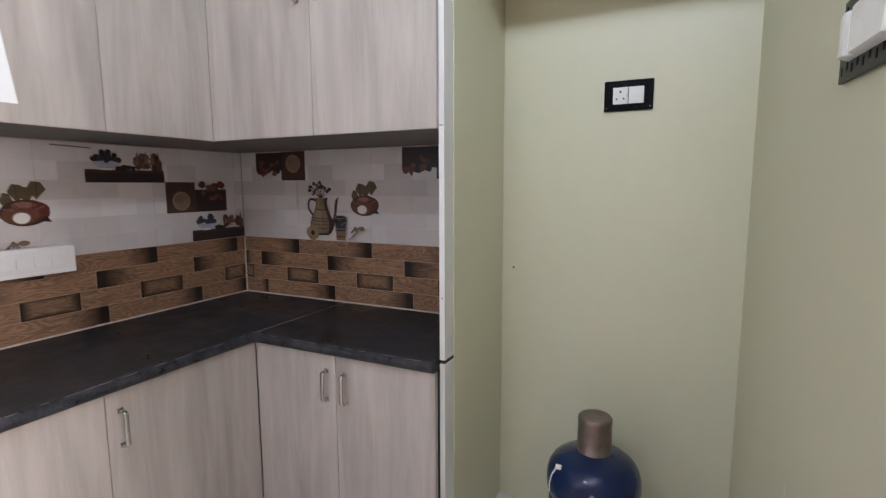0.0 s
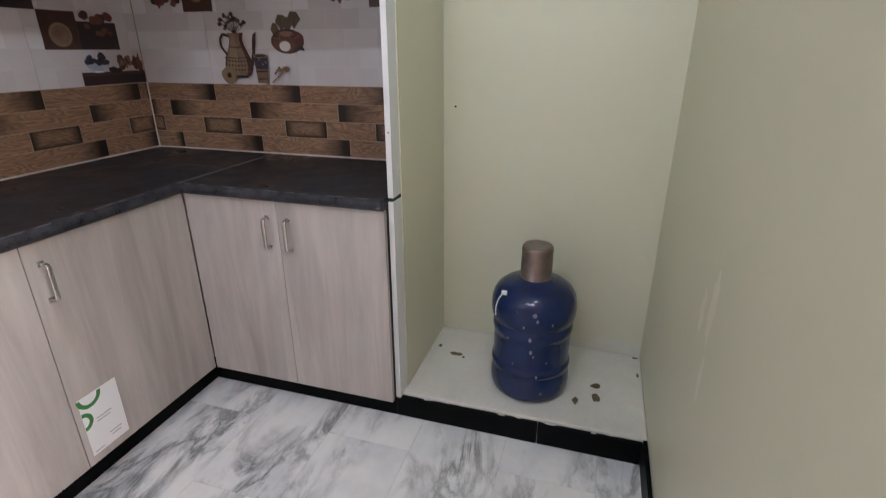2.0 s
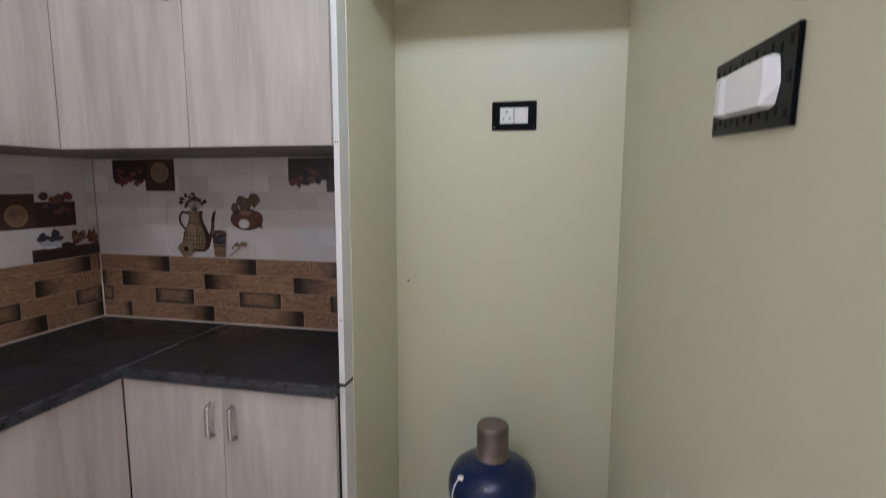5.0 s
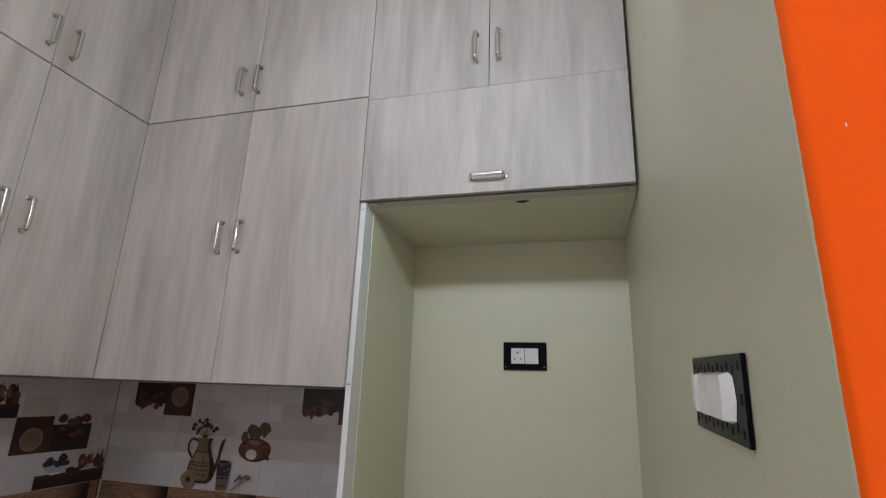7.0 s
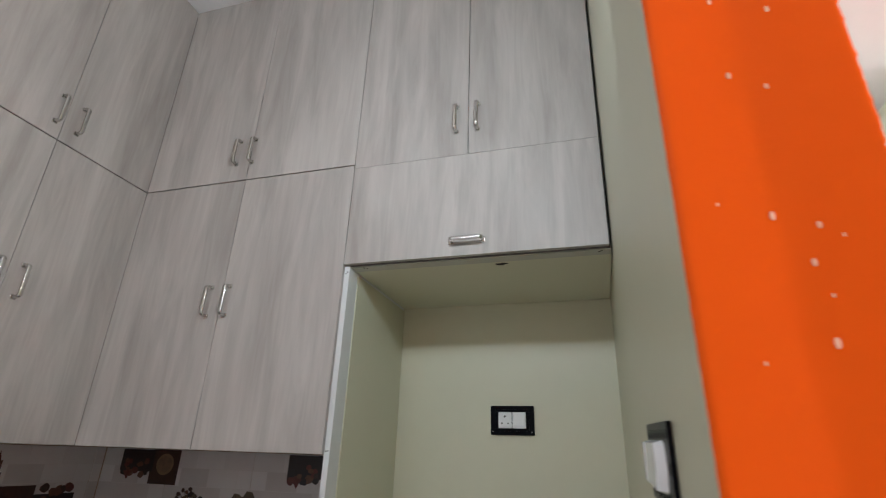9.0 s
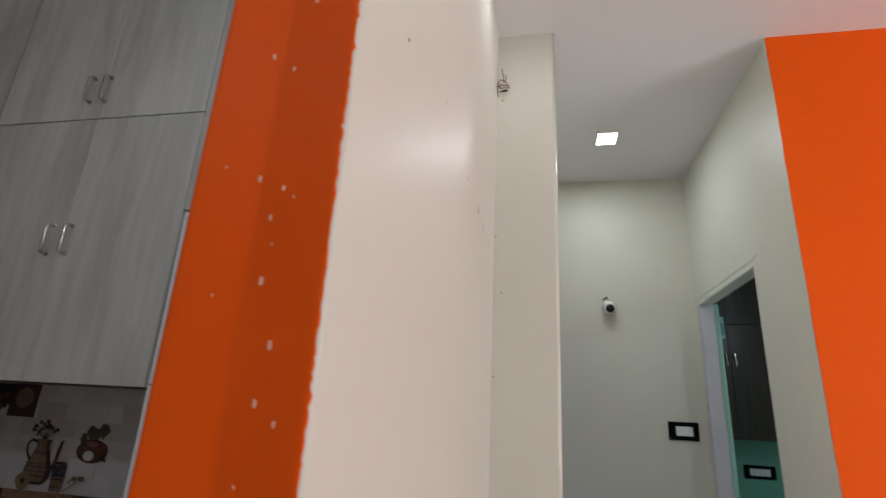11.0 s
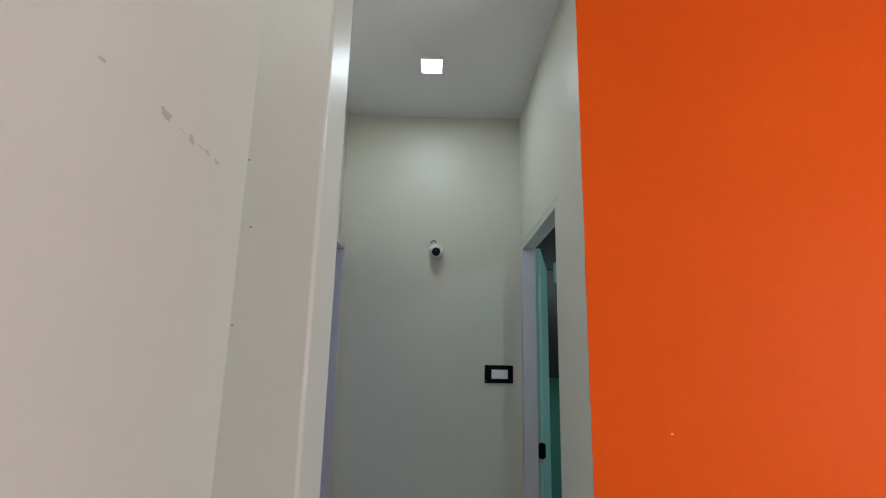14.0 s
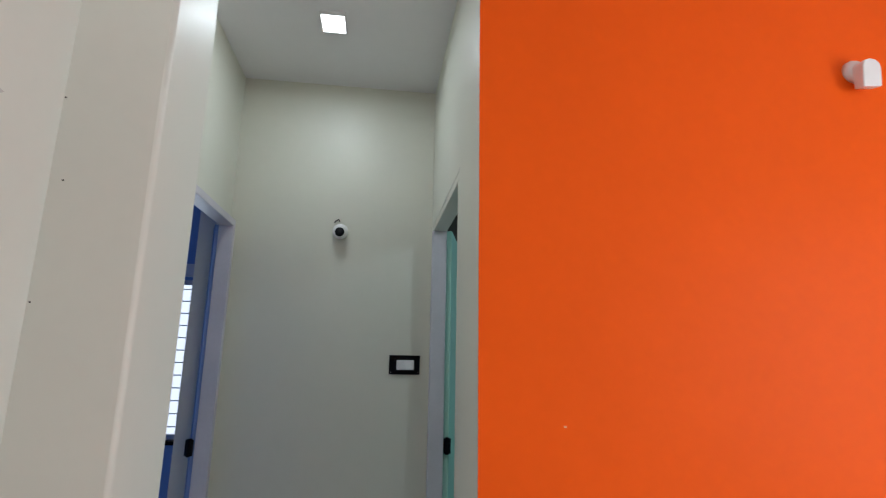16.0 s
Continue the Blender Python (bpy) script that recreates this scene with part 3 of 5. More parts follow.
for cx, cy, rx, ry in ((-0.765, 0.345, 0.008, 0.012), (-0.69, 0.305, 0.030, 0.012), (-0.655, 0.29, 0.006, 0.006), (-0.225, 0.150, 0.012, 0.022),
                       (-0.160, 0.250, 0.017, 0.018), (-0.157, 0.185, 0.014, 0.026), (-0.02, 0.475, 0.012, 0.008), (-0.015, 0.36, 0.006, 0.012)):
    part("stain", blob(bmesh.new(), cx, cy, 0.0935, rx, ry, rng), STAIN, led, "dried brown dirt patch")
for k in range(16):
    x = rng.uniform(-0.78, -0.04)
    part("paint_fleck", blob(bmesh.new(), x, 0.0185 + rng.uniform(-0.004, 0.004), 0.0835 + rng.uniform(0, 0.001), rng.uniform(0.004, 0.02), 0.003, rng, n=8), GRIME, led)

# ---- kitchen: cabinets ----


def handle_mesh(name, length=0.114, w=0.0066, th=0.0042, proud=0.026):
    """A D handle bent from a broad flat steel bar, upright, its grip towards -y."""
    bm = bmesh.new()
    h = length / 2
    line = [(0.0, h - 0.007), (-proud * 0.45, h - 0.007)]
    for k in range(1, 6):
        a = math.pi / 2 * k / 5
        line.append((-proud + 0.011 * (1 - math.sin(a)), h - 0.007 - 0.011 * (1 - math.cos(a))))
    line += [(y, -z) for y, z in reversed(line)]
    sect = [(w * math.copysign(abs(math.cos(a)) ** 0.55, math.cos(a)), th * math.copysign(abs(math.sin(a)) ** 0.7, math.sin(a)))
            for a in [2 * math.pi * (k + 0.5) / 14 for k in range(14)]]
    rings = []
    for i, (y, z) in enumerate(line):
        y0, z0 = line[max(i - 1, 0)]
        y1, z1 = line[min(i + 1, len(line) - 1)]
        d = math.hypot(y1 - y0, z1 - z0) or 1
        ny, nz = -(z1 - z0) / d, (y1 - y0) / d
        rings.append([bm.verts.new((a, y + b * ny, z + b * nz)) for a, b in sect])
    for u, v in zip(rings, rings[1:]):
        for k in range(14):
            bm.faces.new((u[k], u[(k + 1) % 14], v[(k + 1) % 14], v[k]))
    bm.faces.new(rings[0])
    bm.faces.new(rings[-1])
    for sgn in (1, -1):
        add_box(bm, (-0.0085, -0.003, sgn * (h - 0.007) - 0.0075), (0.0085, 0.0, sgn * (h - 0.007) + 0.0075), 0.0012)
    return mesh_of(bm, name, STEEL, True)


HANDLE = handle_mesh("handle")
GAPW = 0.0012


def board_body(lo, hi, front_axis, parent, low):
    """A carcass: grey board, its front (all of it when low) coloured dark for the shade in the door gaps."""
    if low:
        return part("carcass", box(lo, hi, 0.001), GAP, parent)
    ob = part("carcass", box(lo, hi, 0.001), [CARC, GAP], parent)
    for p in ob.data.polygons:
        p.material_index = 1 if p.normal.dot(front_axis) > 0.9 else 0
    return ob


def cab_back(name, x0, x1, z0, z1, doors, handles, label, group, front=-0.018, depth=BACK - 0.001, lying=()):
    """A cabinet on the back wall, its doors facing the room."""
    c = thing(name, ((x0 + x1) / 2, (front + depth) / 2, z0), label, "cabinet", group)
    board_body((x0 + 0.002, front + 0.019, z0 + 0.001), (x1 - 0.002, depth, z1 - 0.001), Vector((0, -1, 0)), c, z0 < 1)
    if x0 < -1.73 and z0 > 1:
        board_body((XL + 0.001, front - 0.002, z0 + 0.001), (-1.7335, depth, z1 - 0.001), Vector((0, -1, 0)), c, False)
    for (a, b) in doors:
        lo, hi = (0.0002 if abs(z0 - 2.3945) < 0.001 else GAPW), (0.0002 if abs(z1 - 2.394) < 0.001 else GAPW)
        dr = part("door", box((a + GAPW, front, z0 + lo), (b - GAPW, front + 0.017, z1 - hi), 0.0008), LAM, c)
        for hx, hz in handles:
            if a < hx < b:
                piece("handle", HANDLE, (hx, front, hz), dr, 0, "polished steel bow handle")
        for hx, hz in lying:
            if a < hx < b:
                piece("handle", HANDLE, (hx, front, hz), dr, 0, "polished steel bow handle lying level", ry=90)
    return c


def cab_left(name, y0, y1, z0, z1, doors, handles, label, group, front, depth=XL + 0.001):
    """A cabinet on the left wall."""
    c = thing(name, ((front + depth) / 2, (y0 + y1) / 2, z0), label, "cabinet", group)
    board_body((depth, y0 + 0.002, z0 + 0.001), (front - 0.019, y1 - 0.002, z1 - 0.001), Vector((1, 0, 0)), c, z0 < 1)
    for (a, b) in doors:
        dr = part("door", box((front - 0.017, a + GAPW, z0 + GAPW), (front, b - GAPW, z1 - GAPW), 0.0012), LAM, c)
        for hy, hz in handles:
            if a < hy < b:
                piece("handle", HANDLE, (front, hy, hz), dr, 90, "polished steel bow handle")
    return c


G1, G2, G3 = "base cabinets", "wall cabinets", "loft cabinets"
cab_back("base_cabinet", -1.542, -0.819, 0.082, 0.7675, [(-1.542, -1.19), (-1.19, -0.819)], [(-1.226, 0.66), (-1.150, 0.66)],
         "ash laminate base cabinet under the black counter", G1, front=-0.030)
cab_left("base_cabinet", -0.555, -0.031, 0.082, 0.7675, [(-0.555, -0.0292)], [(-0.517, 0.66)], "ash laminate base cabinet with one door", G1, -1.545)
cab_left("base_cabinet", -1.605, -0.555, 0.082, 0.7675, [(-1.08, -0.555), (-1.605, -1.08)], [(-1.045, 0.66), (-1.115, 0.66)], "ash laminate base cabinet with paired doors", G1, -1.545)
cab_left("base_cabinet", -2.25, -1.605, 0.082, 0.7675, [(-2.25, -1.605)], [(-1.65, 0.66)], "ash laminate base cabinet with one door", G1, -1.545)
cab_back("wall_cabinet", -1.7345, -0.816, 1.48, 2.408, [(-1.7138, -1.258), (-1.258, -0.816)], [(-1.305, 1.943), (-1.232, 1.943)],
         "ash laminate wall cabinet with tall paired doors", G2)
cab_left("wall_cabinet", -0.788, -0.019, 1.48, 2.408, [(-0.39, -0.0172), (-0.788, -0.39)], [(-0.350, 1.932), (-0.424, 1.932)], "ash laminate wall cabinet with tall paired doors", G2, -1.713)
cab_left("wall_cabinet", -1.57, -0.788, 1.48, 2.408, [(-1.18, -0.788), (-1.57, -1.18)], [(-1.14, 1.932), (-1.215, 1.932)], "ash laminate wall cabinet with tall paired doors", G2, -1.713)
cab_back("loft_cabinet", -1.7345, -0.816, 2.41, HK - 0.002, [(-1.7138, -1.258), (-1.258, -0.816)], [(-1.314, 2.532), (-1.247, 2.532)],
         "ash laminate loft cabinet reaching the ceiling", G3)
cab_left("loft_cabinet", -0.788, -0.019, 2.41, HK - 0.002, [(-0.39, -0.0172), (-0.788, -0.39)], [(-0.342, 2.514), (-0.418, 2.514)], "ash laminate loft cabinet reaching the ceiling", G3, -1.713)
cab_left("loft_cabinet", -1.57, -0.788, 2.41, HK - 0.002, [(-1.18, -0.788), (-1.57, -1.18)], [(-1.14, 2.514), (-1.215, 2.514)], "ash laminate loft cabinet reaching the ceiling", G3, -1.713)
cab_back("loft_cabinet", -0.816, -0.003, 2.3945, HK - 0.002, [(-0.816, -0.414), (-0.414, -0.008)], [(-0.455, 2.534), (-0.383, 2.534)],
         "ash laminate loft cabinet above the fridge niche", G3)
flap = cab_back("flap_cabinet", -0.816, -0.003, 2.041, 2.394, [(-0.816, -0.008)], [], "ash laminate flap cabinet over the fridge niche", G3, lying=[(-0.413, 2.088)])
nt = bmesh.new()
add_box(nt, (-0.799, 0.006, 2.0365), (-0.004, 0.045, 2.0405), 0.0005, index=1)
add_box(nt, (-0.799, 0.045, 2.0368), (-0.002, BACK - 0.002, 2.0405), 0.0)
part("underside", nt, [OLIVE, EDGE], flap, "green-cream painted underside")
part("light_hole", blob(bmesh.new(), -0.324, 0.06, 2.0366, 0.022, 0.010, rng, th=-0.0016), HOLE, flap, "dark chipped hole")
for x, y in ((-0.757, 0.012), (-0.749, 0.018), (-0.03, 0.012), (-0.036, 0.018)):
    part("screw", lathe([(0.003, -0.001), (0.003, 0.001)], (x, y, 2.0366), 8), HOLE, flap)

# toe kicks
tagged(part("toe_kick", box((-1.585, 0.011, 0), (-0.8225, 0.045, 0.082), 0.001), BLACKSTONE, None), "black recessed plinth under the base cabinets", "plinth", kind="structure")
tagged(part("toe_kick", box((-1.60, -2.25, 0), (-1.5855, 0.045, 0.082), 0.001), BLACKSTONE, None), "black recessed plinth under the base cabinets", "plinth", kind="structure")

# niche side partition
pt = thing("partition_panel", (-0.797, 0.25, 0), "white edged partition panel beside the fridge niche", "partition", kind="structure")
part("lower_panel", box((-0.818, -0.004, 0.088), (-0.8005, BACK - 0.001, 0.788), 0.0015), LAMW, pt, "dull white lower panel edge")
part("upper_panel", box((-0.818, -0.004, 0.800), (-0.8, BACK - 0.001, 2.040), 0.0015), LAMW, pt, "white upper panel edge")
# fills the open joint with dark colour in place of shade
part("joint_block", box((-0.816, 0.002, 0.788), (-0.803, BACK - 0.002, 0.800)), GAP, pt, "dark block standing for the shade in an open joint")
pf = bmesh.new()
add_box(pf, (-0.8, 0.057, 0.0935), (-0.7972, BACK - 0.001, 2.026))
part("paint_face", pf, OLIVE, pt, "green-cream painted inner face")
for x, z in ((-0.806, 1.49), (-0.812, 1.49), (-0.808, 0.99), (-0.806, 2.02), (-0.811, 2.015)):
    part("screw", lathe([(0.0022, -0.0048), (0.0022, -0.0035)], (x, 0, z), 8, "y"), HOLE, pt)

# counter: two granite legs with rounded noses
ct = thing("countertop", (-1.8, 0.2, 0.766), "black granite L-shaped kitchen countertop with dusty edges", "countertop")


def slab(lo, hi):
    return box(lo, hi, 0.009, 3)


part("slab_leg", slab((-1.5320, -0.046, 0.768), (-0.8185, BACK - 0.017, 0.805)), GRANITE, ct)
part("slab_leg", slab((XL + 0.015, -2.3, 0.768), (-1.5325, BACK - 0.017, 0.805)), GRANITE, ct)
def nosing(r0, r1, outer, inner, along_x):
    """A rounded, dust-worn edge bar along a counter leg, between its two ends."""
    bm = bmesh.new()
    side = 1 if inner > outer else -1
    arc = [radians(-78 + 168 * k / 9) for k in range(10)]
    line = [(inner, 0.7695)] + [(outer + side * 0.018 * (1 - math.cos(a)), 0.7876 + 0.0183 * math.sin(a)) for a in arc] + [(inner, 0.8058)]
    ends = [[bm.verts.new((r, w, z) if along_x else (w, r, z)) for w, z in line] for r in (r0, r1)]
    for k in range(len(line) - 1):
        bm.faces.new((ends[0][k], ends[0][k + 1], ends[1][k + 1], ends[1][k]))
    bm.faces.new(ends[0])
    bm.faces.new(ends[1])
    return bm


NOSE = granite("worn_granite_edge", 0.115, 0.38, 22)
part("nosing", nosing(-1.526, -0.8183, -0.0565, -0.030, True), NOSE, ct, "dusty rounded stone edge")
part("nosing", nosing(-2.3, -0.032, -1.5215, -1.548, False), NOSE, ct, "dusty rounded stone edge")
part("corner_filler", blob(bmesh.new(), -1.532, -0.043, 0.8056, 0.011, 0.012, rng, n=10), DUST, ct, "grey putty at the inner corner")
sealant = bmesh.new()
add_box(sealant, (-2.126, 0.4735, 0.804), (-0.819, 0.479, 0.8085), 0.001)
add_box(sealant, (-2.1275, -2.3, 0.804), (-2.1215, 0.4735, 0.8085), 0.001)
part("sealant_line", sealant, GROUT, ct, "pale sealant line")
scr = bmesh.new()
add_box(scr, (-2.0, 0.195, 0.8045), (-1.56, 0.1965, 0.8054))
add_box(scr, (-1.5335, -0.03, 0.7985), (-1.5310, 0.46, 0.8054))
part("slab_joint", scr, JOINT, ct, "fine pale slab joint")
for k in range(9):
    x = -1.50 + 0.075 * k + rng.uniform(-0.02, 0.02)
    part("chipped_edge", blob(bmesh.new(), x, -0.047, 0.8047, rng.uniform(0.01, 0.035), 0.0018, rng, n=9), DUST, ct)
for k in range(16):
    y = -1.2 + 0.072 * k + rng.uniform(-0.02, 0.02)
    part("chipped_edge", blob(bmesh.new(), -1.531, y, 0.8047, 0.0018, rng.uniform(0.01, 0.04), rng, n=9), DUST, ct)

# ---- switches ----


def plate(name, centre, rz, w, h, inner, label, modules, socket=False, holes=False, lift=0.010):
    """A wall plate; its face looks to local -y."""
    t = thing(name, centre, label, "switch")
    t.rotation_euler = (0, 0, radians(rz))
    iw, ih, ix = inner

    def put(nm, bm, m, lab=""):
        ob = new(nm, mesh_of(bm, nm, m))
        ob.parent = t
        return tagged(ob, lab)
    fr = bmesh.new()
    add_box(fr, (-w / 2, -0.005 if holes else -0.009, -h / 2), (w / 2, 0.0, h / 2), 0.001 if holes else 0.003)
    if not holes:
        for lo, hi in (((ix - iw / 2 - 0.010, ih / 2 + 0.002), (ix + iw / 2 + 0.010, ih / 2 + 0.009)), ((ix - iw / 2 - 0.010, -ih / 2 - 0.009), (ix + iw / 2 + 0.010, -ih / 2 - 0.002)),
                       ((ix - iw / 2 - 0.010, -ih / 2 - 0.002), (ix - iw / 2 - 0.003, ih / 2 + 0.002)), ((ix + iw / 2 + 0.003, -ih / 2 - 0.002), (ix + iw / 2 + 0.010, ih / 2 + 0.002))):
            add_box(fr, (lo[0], -0.0125, lo[1]), (hi[0], -0.008, hi[1]), 0.0012)
    put("cover_frame", fr, BLACKPL, "black plastic frame")
    x = ix - iw / 2
    for k, share in enumerate(modules):
        mw = iw * share
        m = bmesh.new()
        add_box(m, (x + 0.0008, -0.009 - lift, -ih / 2), (x + mw - 0.0008, -0.008, ih / 2), 0.002)
        add_box(m, (x + mw * 0.12, -0.0115 - lift, -ih * 0.36), (x + mw * 0.88, -0.0088 - lift, ih * 0.36), 0.0012)
        mod = put("switch_module", m, WHITEPL, "white switch module")
        if socket and k == 0:
            for px, pz, pr in ((0.5, 0.22, 0.0036), (0.28, -0.2, 0.003), (0.72, -0.2, 0.003)):
                q = put("pin_hole", lathe([(pr, -0.0119 - lift), (pr, -0.0112 - lift)], (x + mw * px, 0, ih * pz), 10, "y"), HOLE)
                q.parent = mod
        x += mw
    if holes:
        rr = random.Random(3)
        for row in (-1, 1):
            for k in range(11):
                hx, hz = -w / 2 + 0.014 + k * (w - 0.028) / 10, row * (h / 2 - 0.013 - 0.004 * (k % 2))
                put("slot", box((hx - 0.0032, -0.0056, hz - 0.005), (hx + 0.0032, -0.0046, hz + 0.005), 0.0008, 1), SLOT)
        put("slot", box((w / 2 - 0.018, -0.0056, -0.006), (w / 2 - 0.008, -0.0046, 0.006), 0.0008, 1), SLOT)
    else:
        put("screw", lathe([(0.002, -0.0096), (0.002, -0.0088)], (-w / 2 + 0.009, 0, -h / 2 + 0.011), 8, "y"), SMUDGE)
        put("screw", lathe([(0.002, -0.0096), (0.002, -0.0088)], (w / 2 - 0.009, 0, -h / 2 + 0.011), 8, "y"), SMUDGE)
    return t


plate("socket_plate", (-0.366, BACK - 0.001, 1.612), 0, 0.153, 0.098, (0.098, 0.054, 0.0), "black framed wall socket with white inserts", (0.5, 0.5), socket=True, lift=0.003)
mounting = plate("switch_plate", (-0.001, -0.637, 1.4860), -90, 0.250, 0.096, (0.165, 0.050, -0.004), "black mounting frame, white switches wrapped in plastic film", (0.28, 0.24, 0.24, 0.24), holes=True, lift=0.003)
mounting.rotation_euler = (0, radians(2.7), radians(-90))


def film_mesh():
    """Crumpled clear-white wrapping pulled over the switches, gathered at both ends."""
    bm = bmesh.new()
    rf = random.Random(21)
    us = (0.0, 0.05, 0.17, 0.25, 0.31, 0.60, 0.92, 1.0)
    vs = (-1.0, -0.86, -0.15, 0.55, 0.88, 1.0)
    nx, nz = len(us) - 1, len(vs) - 1
    grid = []
    for i, u in enumerate(us):
        col = []
        for j, v in enumerate(vs):
            inner = 0 < i < nx and 0 < j < nz
            x = -0.090 + 0.178 * u + (0.010 * (1 - abs(v)) if i == nx else 0) + (rf.uniform(-0.003, 0.003) if inner else 0)
            dome = 1.0 if inner else 0.0
            fold = 0.005 if i == 3 else 0.0
            y = -0.0056 - (0.0110 - fold) * dome + (rf.uniform(-0.0007, 0.0007) if inner else 0)
            z = 0.0275 * v * (0.86 if i in (0, nx) else 1.0) + 0.0015 * (u - 0.5) * v
            col.append(bm.verts.new((x, y, z)))
        grid.append(col)
    for i in range(nx):
        for j in range(nz):
            q = (grid[i][j], grid[i + 1][j], grid[i + 1][j + 1], grid[i][j + 1])
            if (i + j) % 2:
                bm.faces.new((q[0], q[1], q[2]))
                bm.faces.new((q[0], q[2], q[3]))
            else:
                bm.faces.new((q[0], q[1], q[3]))
                bm.faces.new((q[1], q[2], q[3]))
    return bm


film_ob = new("protective_film", mesh_of(film_mesh(), "protective_film", mat("milky_film", (0.90, 0.90, 0.92), 0.14, 0.04, 30, 0.03, 60)))
film_ob.parent = mounting
tagged(film_ob, "crumpled milky plastic film")
plate("switch_plate", (1.095, LOB - 0.001, 1.4155), 0, 0.160, 0.098, (0.092, 0.050, 0.004), "black framed wall switch with white insert", (1.0,), lift=0.003)
plate("switch_plate", (2.14, 3.799, 1.085), 0, 0.25, 0.11, (0.16, 0.055, 0.0), "black framed switch plate on the green wall", (0.25, 0.25, 0.25, 0.25), lift=0.003)

wsb = thing("switch_box", (-2.126, -0.44, 1.03), "white switch box on the tiled splashback", "switch")
part("housing", box((-2.126, -0.575, 1.028), (-2.088, -0.306, 1.122), 0.004), WHITEPL, wsb)
part("face_plate", box((-2.089, -0.555, 1.045), (-2.084, -0.335, 1.105), 0.002), WHITEPL, wsb)
for k in range(4):
    y = -0.535 + 0.05 * k
    part("rocker", box((-2.085, y, 1.055), (-2.080, y + 0.042, 1.095), 0.002), WHITEPL, wsb)

# ---- water jar ----
JX, JY, JZ = -0.392, 0.205, 0.0935
jar = thing("water_jar", (JX, JY, JZ), "scuffed blue plastic water jar with a brown metal cap", "water jar")
prof = [(0.098, 0.0), (0.116, 0.003), (0.127, 0.012), (0.1325, 0.028), (0.1345, 0.046), (0.134, 0.070), (0.131, 0.083), (0.1285, 0.090), (0.128, 0.096), (0.1295, 0.101),
        (0.1335, 0.108), (0.1345, 0.116), (0.133, 0.124), (0.129, 0.129), (0.128, 0.136), (0.1285, 0.175), (0.1285, 0.222), (0.129, 0.231), (0.1315, 0.236), (0.1335, 0.244),
        (0.134, 0.254), (0.133, 0.263), (0.1305, 0.268), (0.130, 0.274), (0.133, 0.280), (0.138, 0.290), (0.1405, 0.306), (0.141, 0.324),
        (0.1395, 0.344), (0.134, 0.364), (0.122, 0.384), (0.101, 0.400), (0.076, 0.410), (0.058, 0.414), (0.050, 0.420)]
part("body", lathe(prof, (JX, JY, JZ), 64), JARBLUE, jar, smooth=True)
cap = [(0.056, 0.408), (0.057, 0.413), (0.0515, 0.417), (0.0500, 0.508), (0.0510, 0.514), (0.0495, 0.524), (0.0455, 0.529), (0.034, 0.5275), (0.0, 0.527)]
part("cap", lathe(cap, (JX, JY, JZ), 44), CAPM, jar, "brown worn metal cap", smooth=True)
tag = tube(bmesh.new(), [(-0.481, 0.102, 0.489), (-0.493, 0.089, 0.469), (-0.499, 0.085, 0.444), (-0.499, 0.086, 0.414)], 0.0022, 6)
add_box(tag, (-0.485, 0.093, 0.484), (-0.468, 0.105, 0.496), 0.002)
part("string_tag", tag, WHITEPL, jar, "white string tag", smooth=True)
for a, z, w, rad in ((-95, 0.30, 0.003, 0.1400), (-86, 0.254, 0.005, 0.1342), (-82, 0.339, 0.009, 0.1390), (-92, 0.372, 0.007, 0.1235), (-68, 0.374, 0.007, 0.1215), (-78, 0.326, 0.004, 0.1410),
                     (-110, 0.15, 0.002, 0.1283), (-80, 0.19, 0.003, 0.1285), (-84, 0.205, 0.005, 0.1285), (-60, 0.165, 0.002, 0.1283), (-74, 0.116, 0.004, 0.1345), (-100, 0.09, 0.003, 0.1265),
                     (-58, 0.31, 0.003, 0.1408), (-118, 0.244, 0.003, 0.1360), (-66, 0.05, 0.003, 0.1345), (-105, 0.345, 0.003, 0.1378)):
    sp = bmesh.new()
    q = bmesh.ops.create_icosphere(sp, subdivisions=2, radius=1.0)
    for v in q["verts"]:
        v.co = Vector((v.co.x * w, v.co.y * 0.0008, v.co.z * w * 1.6))
    piece("scuff", mesh_of(sp, "scuff", SCUFFED, True), (JX + rad * math.cos(radians(a)), JY + rad * math.sin(radians(a)), JZ + z), jar, a + 90)

# ---- papers ----
leaflet = thing("leaflet", (-1.544, -0.477, 0.11), "white leaflet with green swirls stuck on a cabinet", "leaflet")
part("sheet", box((-1.5448, -0.537, 0.11), (-1.5436, -0.417, 0.303)), PAPER, leaflet)


def arc_band(cy, cz, r, w, a0, a1, x):
    bm = bmesh.new()
    n, prev = 14, None
    for k in range(n + 1):
        a = radians(a0 + (a1 - a0) * k / n)
        cur = [bm.verts.new((x, cy + q * math.cos(a), cz + q * math.sin(a))) for q in (r, r + w)]
        if prev:
            bm.faces.new((prev[0], prev[1], cur[1], cur[0]))
        prev = cur
    return bm


part("green_swirl", arc_band(-0.505, 0.300, 0.026, 0.012, 180, 360, -1.5432), LEAFGREEN, leaflet, "green printed swirl")
part("green_swirl", arc_band(-0.537, 0.228, 0.017, 0.012, -90, 90, -1.5431), LEAFGREEN, leaflet, "green printed swirl")
for y0, y1, z in ((-0.50, -0.452, 0.215), (-0.50, -0.458, 0.205), (-0.475, -0.435, 0.145), (-0.47, -0.44, 0.134), (-0.53, -0.50, 0.118)):
    part("text_bar", box((-1.5437, y0, z), (-1.5431, y1, z + 0.0035)), INK, leaflet)
sheet = thing("paper_sheet", (-1.71, -0.7, 1.53), "plain cool-white paper sheet stuck on a cabinet door", "paper")
